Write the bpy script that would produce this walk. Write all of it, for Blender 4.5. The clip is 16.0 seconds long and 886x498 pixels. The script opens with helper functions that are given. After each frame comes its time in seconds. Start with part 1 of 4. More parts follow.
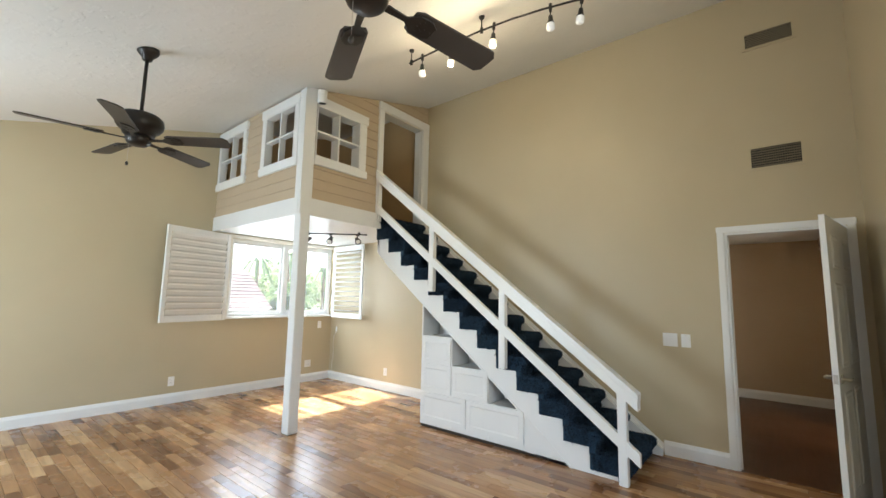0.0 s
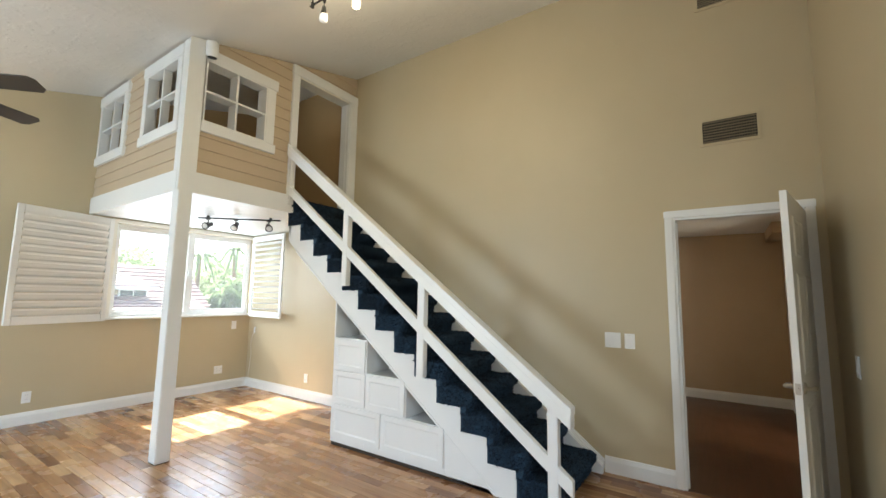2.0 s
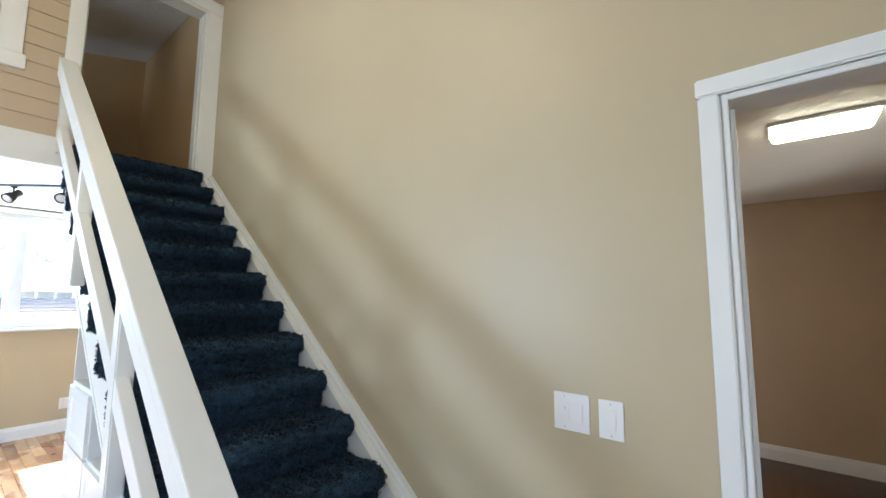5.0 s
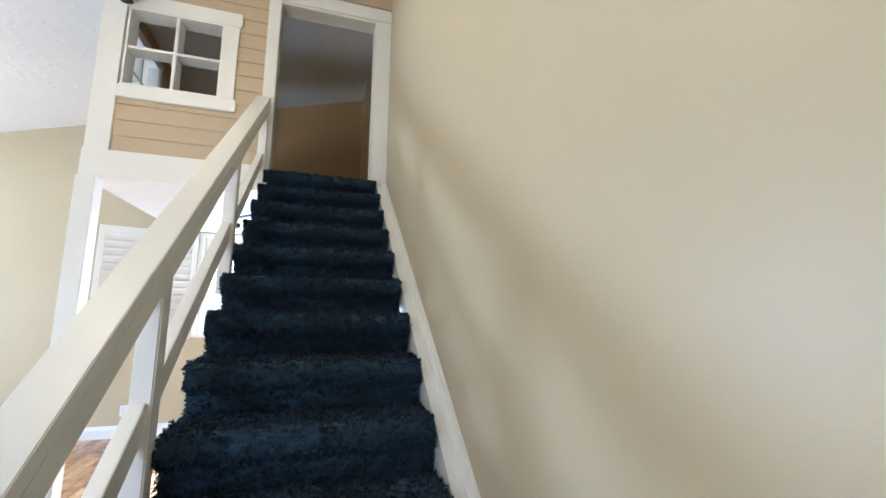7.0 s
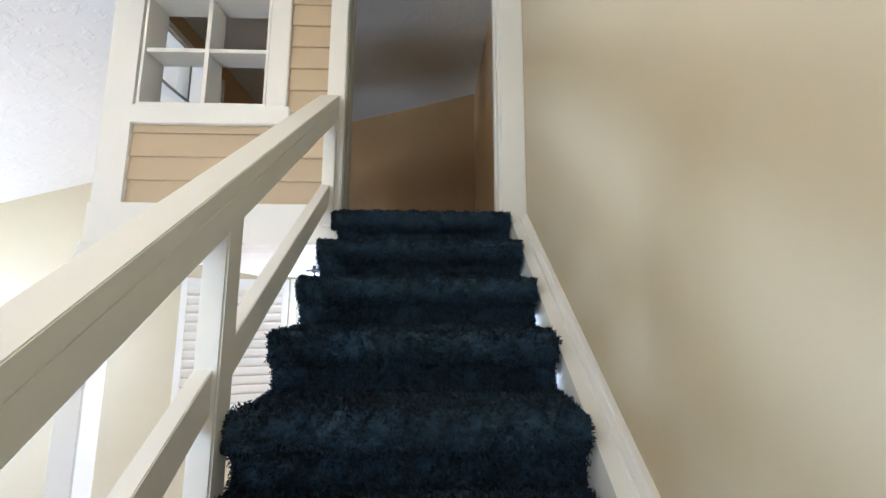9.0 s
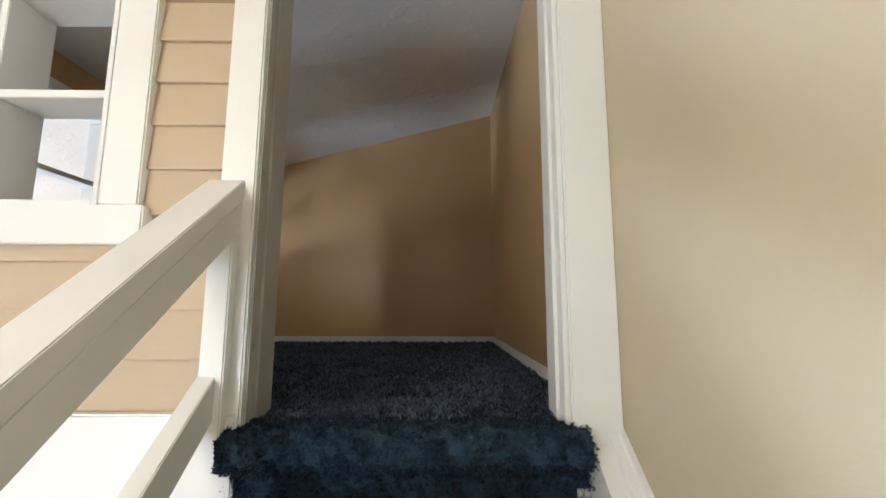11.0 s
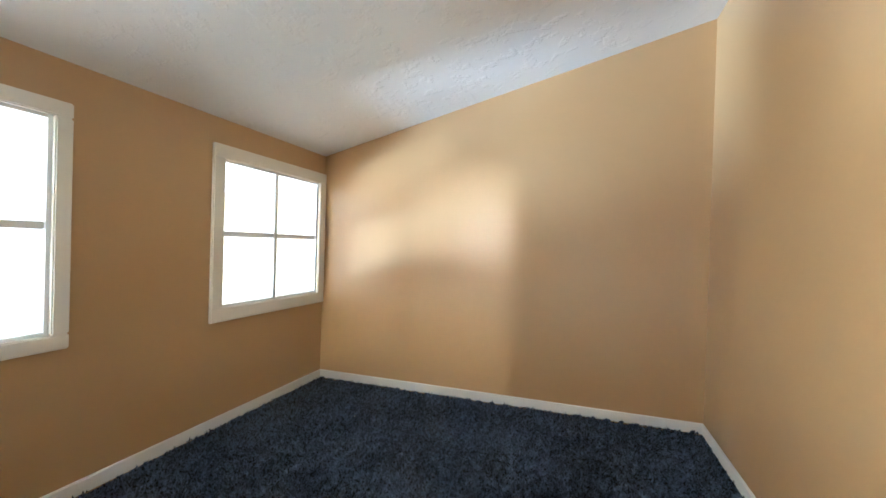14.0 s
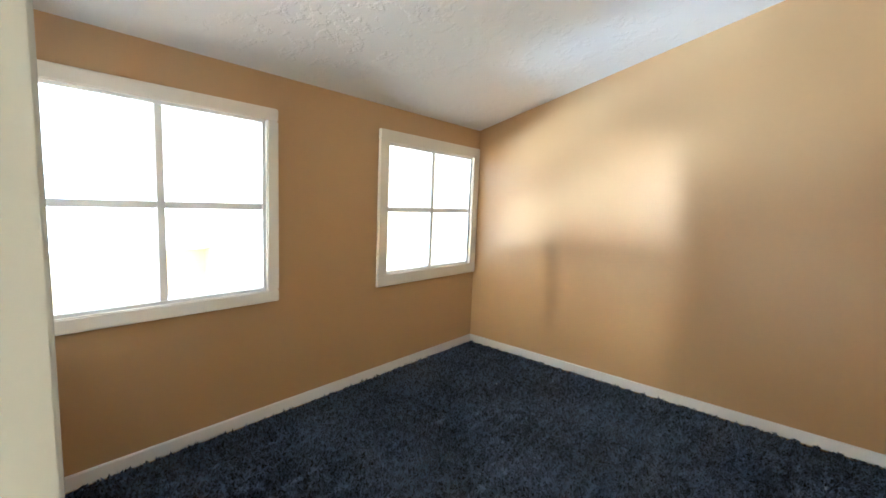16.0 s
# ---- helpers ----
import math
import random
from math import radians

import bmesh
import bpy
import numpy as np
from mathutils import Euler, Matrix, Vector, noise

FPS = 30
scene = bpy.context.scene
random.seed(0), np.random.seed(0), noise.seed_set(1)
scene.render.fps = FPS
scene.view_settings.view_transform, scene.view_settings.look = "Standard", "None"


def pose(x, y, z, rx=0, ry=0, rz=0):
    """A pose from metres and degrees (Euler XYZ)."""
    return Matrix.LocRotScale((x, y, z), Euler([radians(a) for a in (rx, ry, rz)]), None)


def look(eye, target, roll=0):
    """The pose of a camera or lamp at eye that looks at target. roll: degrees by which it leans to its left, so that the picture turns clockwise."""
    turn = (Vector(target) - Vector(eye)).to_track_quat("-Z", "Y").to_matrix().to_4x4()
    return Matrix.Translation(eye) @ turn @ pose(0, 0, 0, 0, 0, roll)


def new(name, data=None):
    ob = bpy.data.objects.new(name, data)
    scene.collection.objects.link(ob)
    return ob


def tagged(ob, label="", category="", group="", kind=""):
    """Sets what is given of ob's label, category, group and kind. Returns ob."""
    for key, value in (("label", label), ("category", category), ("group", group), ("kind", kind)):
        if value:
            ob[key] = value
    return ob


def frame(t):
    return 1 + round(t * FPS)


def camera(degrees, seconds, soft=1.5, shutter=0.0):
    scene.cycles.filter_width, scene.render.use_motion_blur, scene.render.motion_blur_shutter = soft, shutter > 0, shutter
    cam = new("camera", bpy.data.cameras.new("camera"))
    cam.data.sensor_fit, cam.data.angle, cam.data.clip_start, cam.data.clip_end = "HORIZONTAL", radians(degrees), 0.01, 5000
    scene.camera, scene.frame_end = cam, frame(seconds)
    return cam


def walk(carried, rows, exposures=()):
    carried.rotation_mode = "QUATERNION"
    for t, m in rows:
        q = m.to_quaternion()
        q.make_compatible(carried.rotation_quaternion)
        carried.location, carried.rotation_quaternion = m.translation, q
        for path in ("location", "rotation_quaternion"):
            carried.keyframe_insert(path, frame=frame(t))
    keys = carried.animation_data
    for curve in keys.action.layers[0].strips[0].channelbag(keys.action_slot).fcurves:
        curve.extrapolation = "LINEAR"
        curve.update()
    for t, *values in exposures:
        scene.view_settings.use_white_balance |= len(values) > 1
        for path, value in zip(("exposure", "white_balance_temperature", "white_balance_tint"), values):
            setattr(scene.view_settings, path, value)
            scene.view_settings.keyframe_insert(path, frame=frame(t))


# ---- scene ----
cam = camera(94.2, 16.0)
PATH = [
    (0, (-4.62, -4.118, 1.456), (-3.082, -2.862, 1.693), 1.1),
    (0.5, (-4.579, -4.129, 1.436), (-3.097, -2.807, 1.675), 1.1),
    (1, (-4.436, -4.029, 1.435), (-2.956, -2.705, 1.669), 1.1),
    (1.5, (-4.183, -3.973, 1.437), (-2.633, -2.731, 1.669), 1.0),
    (2, (-3.811, -4.055, 1.448), (-2.165, -2.941, 1.674), 0.9),
    (2.5, (-3.428, -4.06, 1.436), (-1.707, -3.066, 1.657), 0.9),
    (3, (-3.018, -4.066, 1.433), (-1.254, -3.152, 1.657), 0.9),
    (3.2, (-2.847, -4.076, 1.437), (-1.072, -3.183, 1.663), 0.9),
    (5.3, (-1.262, -3.816, 1.505), (0.168, -2.437, 1.739), 0.5),
    (5.5, (-1.137, -3.805, 1.498), (0.204, -2.342, 1.746), 0.6),
    (6, (-0.821, -3.843, 1.497), (0.289, -2.201, 1.765), 0.6),
    (6.5, (-0.648, -3.696, 1.446), (0.202, -1.909, 1.737), 0.6),
    (7, (-0.532, -3.423, 1.475), (0.052, -1.532, 1.76), 0.8),
    (7.5, (-0.476, -3.097, 1.511), (-0.115, -1.151, 1.799), 0.9),
    (8, (-0.477, -2.671, 1.67), (-0.309, -0.7, 1.968), 0.9),
    (10.5, (-0.478, -1.345, 2.632), (-0.452, 0.637, 2.900), 0.1),
    (11, (-0.455, -1.068, 2.824), (-0.430, 0.913, 3.093), 0.2),
    (11.5, (-0.486, -0.791, 3.012), (-0.483, 1.191, 3.282), 0.6),
    (12, (-0.503, -0.562, 3.158), (-0.539, 1.420, 3.430), 1.1),
    (12.5, (-0.515, -0.308, 3.278), (-0.637, 1.668, 3.567), 1.0),
    (13, (-0.525, -0.12, 3.395), (-0.776, 1.850, 3.640), 1.1),
    (13.5, (-0.53, 0.075, 3.430), (-0.964, 2.023, 3.573), 1.3),
    (14, (-0.578, 0.08, 3.351), (-1.206, 1.98, 3.336), 1.7),
    (14.5, (-0.586, 0.088, 3.346), (-1.415, 1.904, 3.209), 1.8),
    (15, (-0.588, 0.027, 3.387), (-1.612, 1.732, 3.182), 1.8),
    (15.5, (-0.556, 0.087, 3.407), (-1.721, 1.714, 3.178), 2.1),
    (16, (-0.510, 0.107, 3.417), (-1.808, 1.632, 3.196), 2.3),
]
EXPOSURES = [(0, 2.2, 5650, 4), (1.5, 2.28, 5680, 4), (3, 2.37, 5700, 4), (5.5, 2.87, 4900, 7), (8, 3.07, 4900, 9), (10.5, 3.32, 4950, 9), (11.5, 3.66, 5050, 10), (12, 4.0, 5100, 10), (12.5, 4.72, 5300, 9), (13, 5.18, 4650, 6), (13.5, 5.45, 4550, 6), (14.5, 5.55, 4650, 5), (16, 5.65, 4650, 5)]
walk(cam, [(t, look(eye, target, roll)) for t, eye, target, roll in PATH], EXPOSURES)


# ---- world, sun, large lights ----
world = bpy.data.worlds.new("world")
world.use_nodes = True
scene.world = world
wn = world.node_tree.nodes
sky = wn.new("ShaderNodeTexSky")
sky.sky_type, sky.sun_disc = "NISHITA", False
sky.dust_density, sky.air_density = 5.0, 1.0
sky.sun_elevation, sky.sun_rotation = radians(48.5), radians(0.0)
wn["Background"].inputs["Strength"].default_value = 0.15
world.node_tree.links.new(sky.outputs["Color"], wn["Background"].inputs["Color"])

sun = new("sun", bpy.data.lights.new("sun", "SUN"))
sun.data.energy, sun.data.angle, sun.data.color = 5.0, radians(0.55), (1.0, 0.93, 0.82)
sun.matrix_world = look((0, math.cos(radians(48.5)) * 20, math.sin(radians(48.5)) * 20), (0, 0, 0))


def area_light(name, eye, target, sx, sy, watts, colour):
    ob = new(name, bpy.data.lights.new(name, "AREA"))
    ob.data.shape, ob.data.size, ob.data.size_y = "RECTANGLE", sx, sy
    ob.data.energy, ob.data.color = watts, colour
    ob.matrix_world = look(eye, target)
    return ob


# daylight in the openings: the corner window, and the unseen west window behind the walk
area_light("window_light", (-0.93, 2.272, 1.71), (-0.93, 0.0, 1.71), 1.7, 1.1, 4.2, (0.86, 0.93, 1.0))
area_light("west_window_light", (-6.66, 0.45, 1.38), (0, -0.5, 1.5), 1.5, 1.3, 27, (0.86, 0.94, 1.0))
# added fill lamp; no window is known in the south wall
area_light("south_fill_light", (-3.4, -4.74, 1.35), (-2.4, 0.0, 1.4), 2.0, 1.7, 7.5, (1.0, 0.95, 0.87))


# ---- materials ----
def material(name):
    m = bpy.data.materials.new(name)
    m.use_nodes = True
    return m, m.node_tree.nodes, m.node_tree.links, m.node_tree.nodes["Principled BSDF"]


def noise_node(N, L, scale, detail=4, rough=0.55, coord="Object", stretch=(1, 1, 1)):
    tc = N.new("ShaderNodeTexCoord")
    mp = N.new("ShaderNodeMapping")
    mp.inputs["Scale"].default_value = stretch
    L.new(tc.outputs[coord], mp.inputs["Vector"])
    nz = N.new("ShaderNodeTexNoise")
    nz.inputs["Scale"].default_value, nz.inputs["Detail"].default_value, nz.inputs["Roughness"].default_value = scale, detail, rough
    L.new(mp.outputs["Vector"], nz.inputs["Vector"])
    return nz


def ramp(N, L, source, stops):
    r = N.new("ShaderNodeValToRGB")
    els = r.color_ramp.elements
    while len(els) < len(stops):
        els.new(0.5)
    for e, (p, c) in zip(els, stops):
        e.position, e.color = p, (*c, 1) if len(c) == 3 else c
    L.new(source, r.inputs["Fac"])
    return r


def bump(N, L, height, strength, dist, target, chain=None):
    b = N.new("ShaderNodeBump")
    b.inputs["Strength"].default_value, b.inputs["Distance"].default_value = strength, dist
    L.new(height, b.inputs["Height"])
    if chain:
        L.new(chain.outputs["Normal"], b.inputs["Normal"])
    L.new(b.outputs["Normal"], target.inputs["Normal"])
    return b


def paint(name, a, b, rough=0.5, grain=90, grain_strength=0.12, blotch=1.3, spec=0.5, dist=0.002, trowel=0.0):
    """Painted surface: two close tones in soft blotches, fine roller grain."""
    m, N, L, P = material(name)
    big = noise_node(N, L, blotch, 5)
    c = ramp(N, L, big.outputs["Fac"], [(0.3, a), (0.7, b)])
    L.new(c.outputs["Color"], P.inputs["Base Color"])
    fine = noise_node(N, L, grain, 6)
    rr = N.new("ShaderNodeMapRange")
    rr.inputs["To Min"].default_value, rr.inputs["To Max"].default_value = rough - 0.07, rough + 0.08
    L.new(big.outputs["Fac"], rr.inputs["Value"])
    L.new(rr.outputs["Result"], P.inputs["Roughness"])
    P.inputs["Specular IOR Level"].default_value = spec
    first = bump(N, L, fine.outputs["Fac"], grain_strength, dist, P)
    if trowel:
        wide = noise_node(N, L, 7, 5, 0.6)
        bump(N, L, wide.outputs["Fac"], trowel, 0.006, P, first)
    return m


def lap_wood(name, a, b):
    """Painted lap board with pressed wood grain running along it."""
    m, N, L, P = material(name)
    big = noise_node(N, L, 1.1, 4)
    c = ramp(N, L, big.outputs["Fac"], [(0.3, a), (0.7, b)])
    L.new(c.outputs["Color"], P.inputs["Base Color"])
    P.inputs["Roughness"].default_value = 0.5
    g = noise_node(N, L, 1.0, 6, 0.6, "Object", (3.5, 3.5, 70))
    bump(N, L, g.outputs["Fac"], 0.35, 0.002, P)
    return m


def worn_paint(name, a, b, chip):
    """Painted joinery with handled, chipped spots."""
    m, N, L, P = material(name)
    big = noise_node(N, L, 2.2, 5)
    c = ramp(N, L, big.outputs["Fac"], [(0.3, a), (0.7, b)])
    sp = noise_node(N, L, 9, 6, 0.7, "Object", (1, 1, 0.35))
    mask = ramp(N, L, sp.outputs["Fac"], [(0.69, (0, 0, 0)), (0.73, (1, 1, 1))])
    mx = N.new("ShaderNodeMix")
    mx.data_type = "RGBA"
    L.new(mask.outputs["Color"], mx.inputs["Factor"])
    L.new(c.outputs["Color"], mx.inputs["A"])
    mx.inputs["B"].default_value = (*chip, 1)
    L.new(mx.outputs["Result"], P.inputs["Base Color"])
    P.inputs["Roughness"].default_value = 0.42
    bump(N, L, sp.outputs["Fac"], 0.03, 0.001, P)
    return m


def knockdown(name, a, b):
    """White ceiling paint over flattened plaster splashes."""
    m, N, L, P = material(name)
    big = noise_node(N, L, 0.9, 4)
    c = ramp(N, L, big.outputs["Fac"], [(0.3, a), (0.7, b)])
    L.new(c.outputs["Color"], P.inputs["Base Color"])
    P.inputs["Roughness"].default_value = 0.6
    splash = noise_node(N, L, 13, 5, 0.6)
    sr = ramp(N, L, splash.outputs["Fac"], [(0.52, (0, 0, 0)), (0.6, (1, 1, 1))])
    fine = noise_node(N, L, 110, 4)
    b1 = bump(N, L, fine.outputs["Fac"], 0.1, 0.002, P)
    bump(N, L, sr.outputs["Color"], 0.42, 0.003, P, b1)
    return m


def metal(name, colour, rough, metallic=1.0):
    m, N, L, P = material(name)
    n = noise_node(N, L, 35, 5)
    c = ramp(N, L, n.outputs["Fac"], [(0.3, [v * 0.8 for v in colour]), (0.7, colour)])
    L.new(c.outputs["Color"], P.inputs["Base Color"])
    P.inputs["Metallic"].default_value, P.inputs["Roughness"].default_value = metallic, rough
    return m


def glow(name, colour, strength, base=(0.9, 0.88, 0.82)):
    m, N, L, P = material(name)
    P.inputs["Base Color"].default_value = (*base, 1)
    P.inputs["Emission Color"].default_value, P.inputs["Emission Strength"].default_value = (*colour, 1), strength
    P.inputs["Roughness"].default_value = 0.4
    return m


def wood_floor(name, tones, rough, along="y"):
    """Plank wood: a tone per plank, streaked grain along it, satin varnish."""
    m, N, L, P = material(name)
    info = N.new("ShaderNodeObjectInfo")
    geo = N.new("ShaderNodeNewGeometry")
    add = N.new("ShaderNodeMath")
    add.operation = "ADD"
    L.new(info.outputs["Random"], add.inputs[0])
    L.new(geo.outputs["Random Per Island"], add.inputs[1])
    fr = N.new("ShaderNodeMath")
    fr.operation = "FRACT"
    L.new(add.outputs[0], fr.inputs[0])
    tone = ramp(N, L, fr.outputs[0], tones)
    tc = N.new("ShaderNodeTexCoord")
    off = N.new("ShaderNodeVectorMath")
    off.operation = "SCALE"
    comb = N.new("ShaderNodeCombineXYZ")
    for k in ("X", "Y", "Z"):
        L.new(fr.outputs[0], comb.inputs[k])
    L.new(comb.outputs[0], off.inputs[0])
    off.inputs["Scale"].default_value = 37.0
    va = N.new("ShaderNodeVectorMath")
    L.new(tc.outputs["Object"], va.inputs[0])
    L.new(off.outputs[0], va.inputs[1])
    mp = N.new("ShaderNodeMapping")
    mp.inputs["Scale"].default_value = (26, 1.6, 26) if along == "y" else (1.6, 26, 26)
    L.new(va.outputs[0], mp.inputs["Vector"])
    g = N.new("ShaderNodeTexNoise")
    g.inputs["Scale"].default_value, g.inputs["Detail"].default_value, g.inputs["Distortion"].default_value = 1.0, 7, 0.6
    L.new(mp.outputs[0], g.inputs["Vector"])
    gr = ramp(N, L, g.outputs["Fac"], [(0.32, (0.62, 0.55, 0.48)), (0.62, (1.05, 1.03, 1.0))])
    mx = N.new("ShaderNodeMix")
    mx.data_type, mx.blend_type = "RGBA", "MULTIPLY"
    mx.inputs["Factor"].default_value = 0.75
    L.new(tone.outputs["Color"], mx.inputs["A"])
    L.new(gr.outputs["Color"], mx.inputs["B"])
    L.new(mx.outputs["Result"], P.inputs["Base Color"])
    wear = noise_node(N, L, 2.3, 5)
    rr = N.new("ShaderNodeMapRange")
    rr.inputs["To Min"].default_value, rr.inputs["To Max"].default_value = rough - 0.06, rough + 0.1
    L.new(wear.outputs["Fac"], rr.inputs["Value"])
    L.new(rr.outputs["Result"], P.inputs["Roughness"])
    bump(N, L, g.outputs["Fac"], 0.08, 0.001, P)
    return m


def carpet_material(name, dark, light):
    m, N, L, P = material(name)
    geo = N.new("ShaderNodeNewGeometry")
    big = noise_node(N, L, 3.5, 5, 0.65)
    mixv = N.new("ShaderNodeMath")
    mixv.operation = "MULTIPLY_ADD"
    mixv.inputs[1].default_value, mixv.inputs[2].default_value = 0.38, 0.0
    L.new(geo.outputs["Random Per Island"], mixv.inputs[0])
    add = N.new("ShaderNodeMath")
    add.operation = "MULTIPLY_ADD"
    add.inputs[1].default_value = 0.45
    L.new(big.outputs["Fac"], add.inputs[0])
    L.new(mixv.outputs[0], add.inputs[2])
    clump = noise_node(N, L, 42, 3, 0.5)
    wad = N.new("ShaderNodeMath")
    wad.operation = "MULTIPLY_ADD"
    wad.inputs[1].default_value = 0.35
    L.new(clump.outputs["Fac"], wad.inputs[0])
    L.new(add.outputs[0], wad.inputs[2])
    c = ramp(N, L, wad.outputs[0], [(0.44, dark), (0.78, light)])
    L.new(c.outputs["Color"], P.inputs["Base Color"])
    P.inputs["Roughness"].default_value = 0.95
    P.inputs["Sheen Weight"].default_value, P.inputs["Sheen Roughness"].default_value = 0.14, 0.5
    P.inputs["Sheen Tint"].default_value = (0.25, 0.4, 0.6, 1)
    fine = noise_node(N, L, 260, 3)
    bump(N, L, fine.outputs["Fac"], 0.8, 0.006, P)
    return m


WALL = paint("tan_wall_paint", (0.482, 0.405, 0.26), (0.512, 0.432, 0.282), 0.42, grain_strength=0.2, trowel=0.10)
# WALL's tan paint with the loft's warm, dim bounce put into its colour
LOFTWALL = paint("loft_bounce_tan_paint", (0.455, 0.29, 0.125), (0.495, 0.325, 0.145), 0.36, blotch=1.0, grain_strength=0.1, trowel=0.05, spec=0.85)
SIDING = lap_wood("beige_siding_paint", (0.50, 0.40, 0.275), (0.54, 0.435, 0.30))
WHITE = paint("white_trim_paint", (0.78, 0.78, 0.76), (0.83, 0.83, 0.81), 0.35, grain=40, grain_strength=0.06)
CREAM = paint("cream_trim_paint", (0.76, 0.73, 0.65), (0.81, 0.78, 0.70), 0.4, grain=40, grain_strength=0.08)
# chips are wear; the grey base carries the left jamb's shade in its colour
SHADED_JAMB = worn_paint("worn_shaded_jamb_paint", (0.37, 0.365, 0.325), (0.44, 0.435, 0.39), (0.06, 0.11, 0.09))
CEIL = knockdown("white_knockdown_ceiling", (0.76, 0.75, 0.72), (0.82, 0.81, 0.78))
PLASTIC = paint("white_plastic", (0.80, 0.79, 0.76), (0.83, 0.82, 0.80), 0.3, grain=20, grain_strength=0.02)
DARKGAP = paint("dark_gap", (0.03, 0.022, 0.015), (0.045, 0.03, 0.02), 0.8)
BRONZE = metal("dark_bronze", (0.035, 0.03, 0.026), 0.38, 0.6)
BLADE = paint("dark_walnut_blade", (0.03, 0.024, 0.02), (0.05, 0.04, 0.033), 0.42, grain=30)
STEEL = metal("brushed_nickel", (0.62, 0.60, 0.56), 0.3)
BLACK = paint("black_powder_coat", (0.012, 0.012, 0.012), (0.02, 0.02, 0.02), 0.4)
FLOOR = wood_floor("oak_planks", [(0.0, (0.19, 0.092, 0.042)), (0.25, (0.31, 0.163, 0.074)), (0.55, (0.42, 0.235, 0.108)), (0.8, (0.50, 0.30, 0.148)), (1.0, (0.60, 0.40, 0.21))], 0.25)
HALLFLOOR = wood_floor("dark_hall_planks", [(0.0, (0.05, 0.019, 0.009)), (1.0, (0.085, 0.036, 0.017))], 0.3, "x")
# stair tones are lowered for the shaded flight, loft tones lifted against its dimness
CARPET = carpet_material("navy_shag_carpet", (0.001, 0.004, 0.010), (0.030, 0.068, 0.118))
LOFTCARPET = carpet_material("dark_navy_loft_carpet_lifted", (0.001, 0.004, 0.010), (0.165, 0.205, 0.30))


# ---- mesh helpers ----
def box(bm, x0, x1, y0, y1, z0, z1):
    vs = [bm.verts.new(p) for p in ((x0, y0, z0), (x1, y0, z0), (x1, y1, z0), (x0, y1, z0), (x0, y0, z1), (x1, y0, z1), (x1, y1, z1), (x0, y1, z1))]
    for f in ((3, 2, 1, 0), (4, 5, 6, 7), (0, 1, 5, 4), (1, 2, 6, 5), (2, 3, 7, 6), (3, 0, 4, 7)):
        bm.faces.new([vs[i] for i in f])
    return vs


def prism(bm, poly, axis, a, b):
    """A polygon of (u, v), drawn out along an axis from a to b."""
    def place(u, v, w):
        return {"x": (w, u, v), "y": (u, w, v), "z": (u, v, w)}[axis]
    lo = [bm.verts.new(place(u, v, a)) for u, v in poly]
    hi = [bm.verts.new(place(u, v, b)) for u, v in poly]
    n = len(poly)
    bm.faces.new(lo[::-1])
    bm.faces.new(hi)
    for i in range(n):
        bm.faces.new((lo[i], lo[(i + 1) % n], hi[(i + 1) % n], hi[i]))


def lathe(bm, profile, segments=24, m=None):
    """Rings of (radius, z) round the z axis, closed at both ends."""
    rings = []
    for r, z in profile:
        ring = []
        for k in range(segments):
            a = 2 * math.pi * k / segments
            p = Vector((r * math.cos(a), r * math.sin(a), z))
            ring.append(bm.verts.new(m @ p if m else p))
        rings.append(ring)
    for r0, r1 in zip(rings, rings[1:]):
        for k in range(segments):
            bm.faces.new((r0[k], r0[(k + 1) % segments], r1[(k + 1) % segments], r1[k]))
    bm.faces.new(rings[0][::-1])
    bm.faces.new(rings[-1])


def rod(bm, a, b, r, segments=10):
    a, b = Vector(a), Vector(b)
    m = Matrix.Translation(a) @ (b - a).to_track_quat("Z", "Y").to_matrix().to_4x4()
    lathe(bm, [(r, 0), (r, (b - a).length)], segments, m)


def bevel(bm, width, segments=2):
    bmesh.ops.remove_doubles(bm, verts=bm.verts, dist=1e-5)
    bmesh.ops.bevel(bm, geom=[e for e in bm.edges if len(e.link_faces) == 2 and e.calc_face_angle(0) > 0.5], offset=width, segments=segments, affect="EDGES", clamp_overlap=True)


def part(name, bm, material, parent=None, label="", smooth=False, kind=""):
    bmesh.ops.recalc_face_normals(bm, faces=bm.faces)
    me = bpy.data.meshes.new(name)
    bm.to_mesh(me)
    bm.free()
    me.materials.append(material)
    if smooth:
        me.polygons.foreach_set("use_smooth", [True] * len(me.polygons))
    ob = new(name, me)
    ob.parent = parent
    return tagged(ob, label, "", "", kind)


def boxes(name, rows, material, parent=None, label="", bev=0.0, kind=""):
    bm = bmesh.new()
    for r in rows:
        if bev:
            b2 = bmesh.new()
            box(b2, *r)
            bevel(b2, min(bev, 0.45 * min(r[1] - r[0], r[3] - r[2], r[5] - r[4])))
            me = bpy.data.meshes.new("tmp")
            b2.to_mesh(me)
            b2.free()
            bm.from_mesh(me)
            bpy.data.meshes.remove(me)
        else:
            box(bm, *r)
    return part(name, bm, material, parent, label, kind=kind)


def thing(name, at, label, category, group="", kind=""):
    ob = new(name)
    ob.location = at
    return tagged(ob, label, category, group, kind)


def own(ob, parent):
    """Hang a part, modelled in world places, on its thing."""
    ob.parent = parent
    ob.matrix_parent_inverse = Matrix.Translation(parent.location).inverted()
    return ob


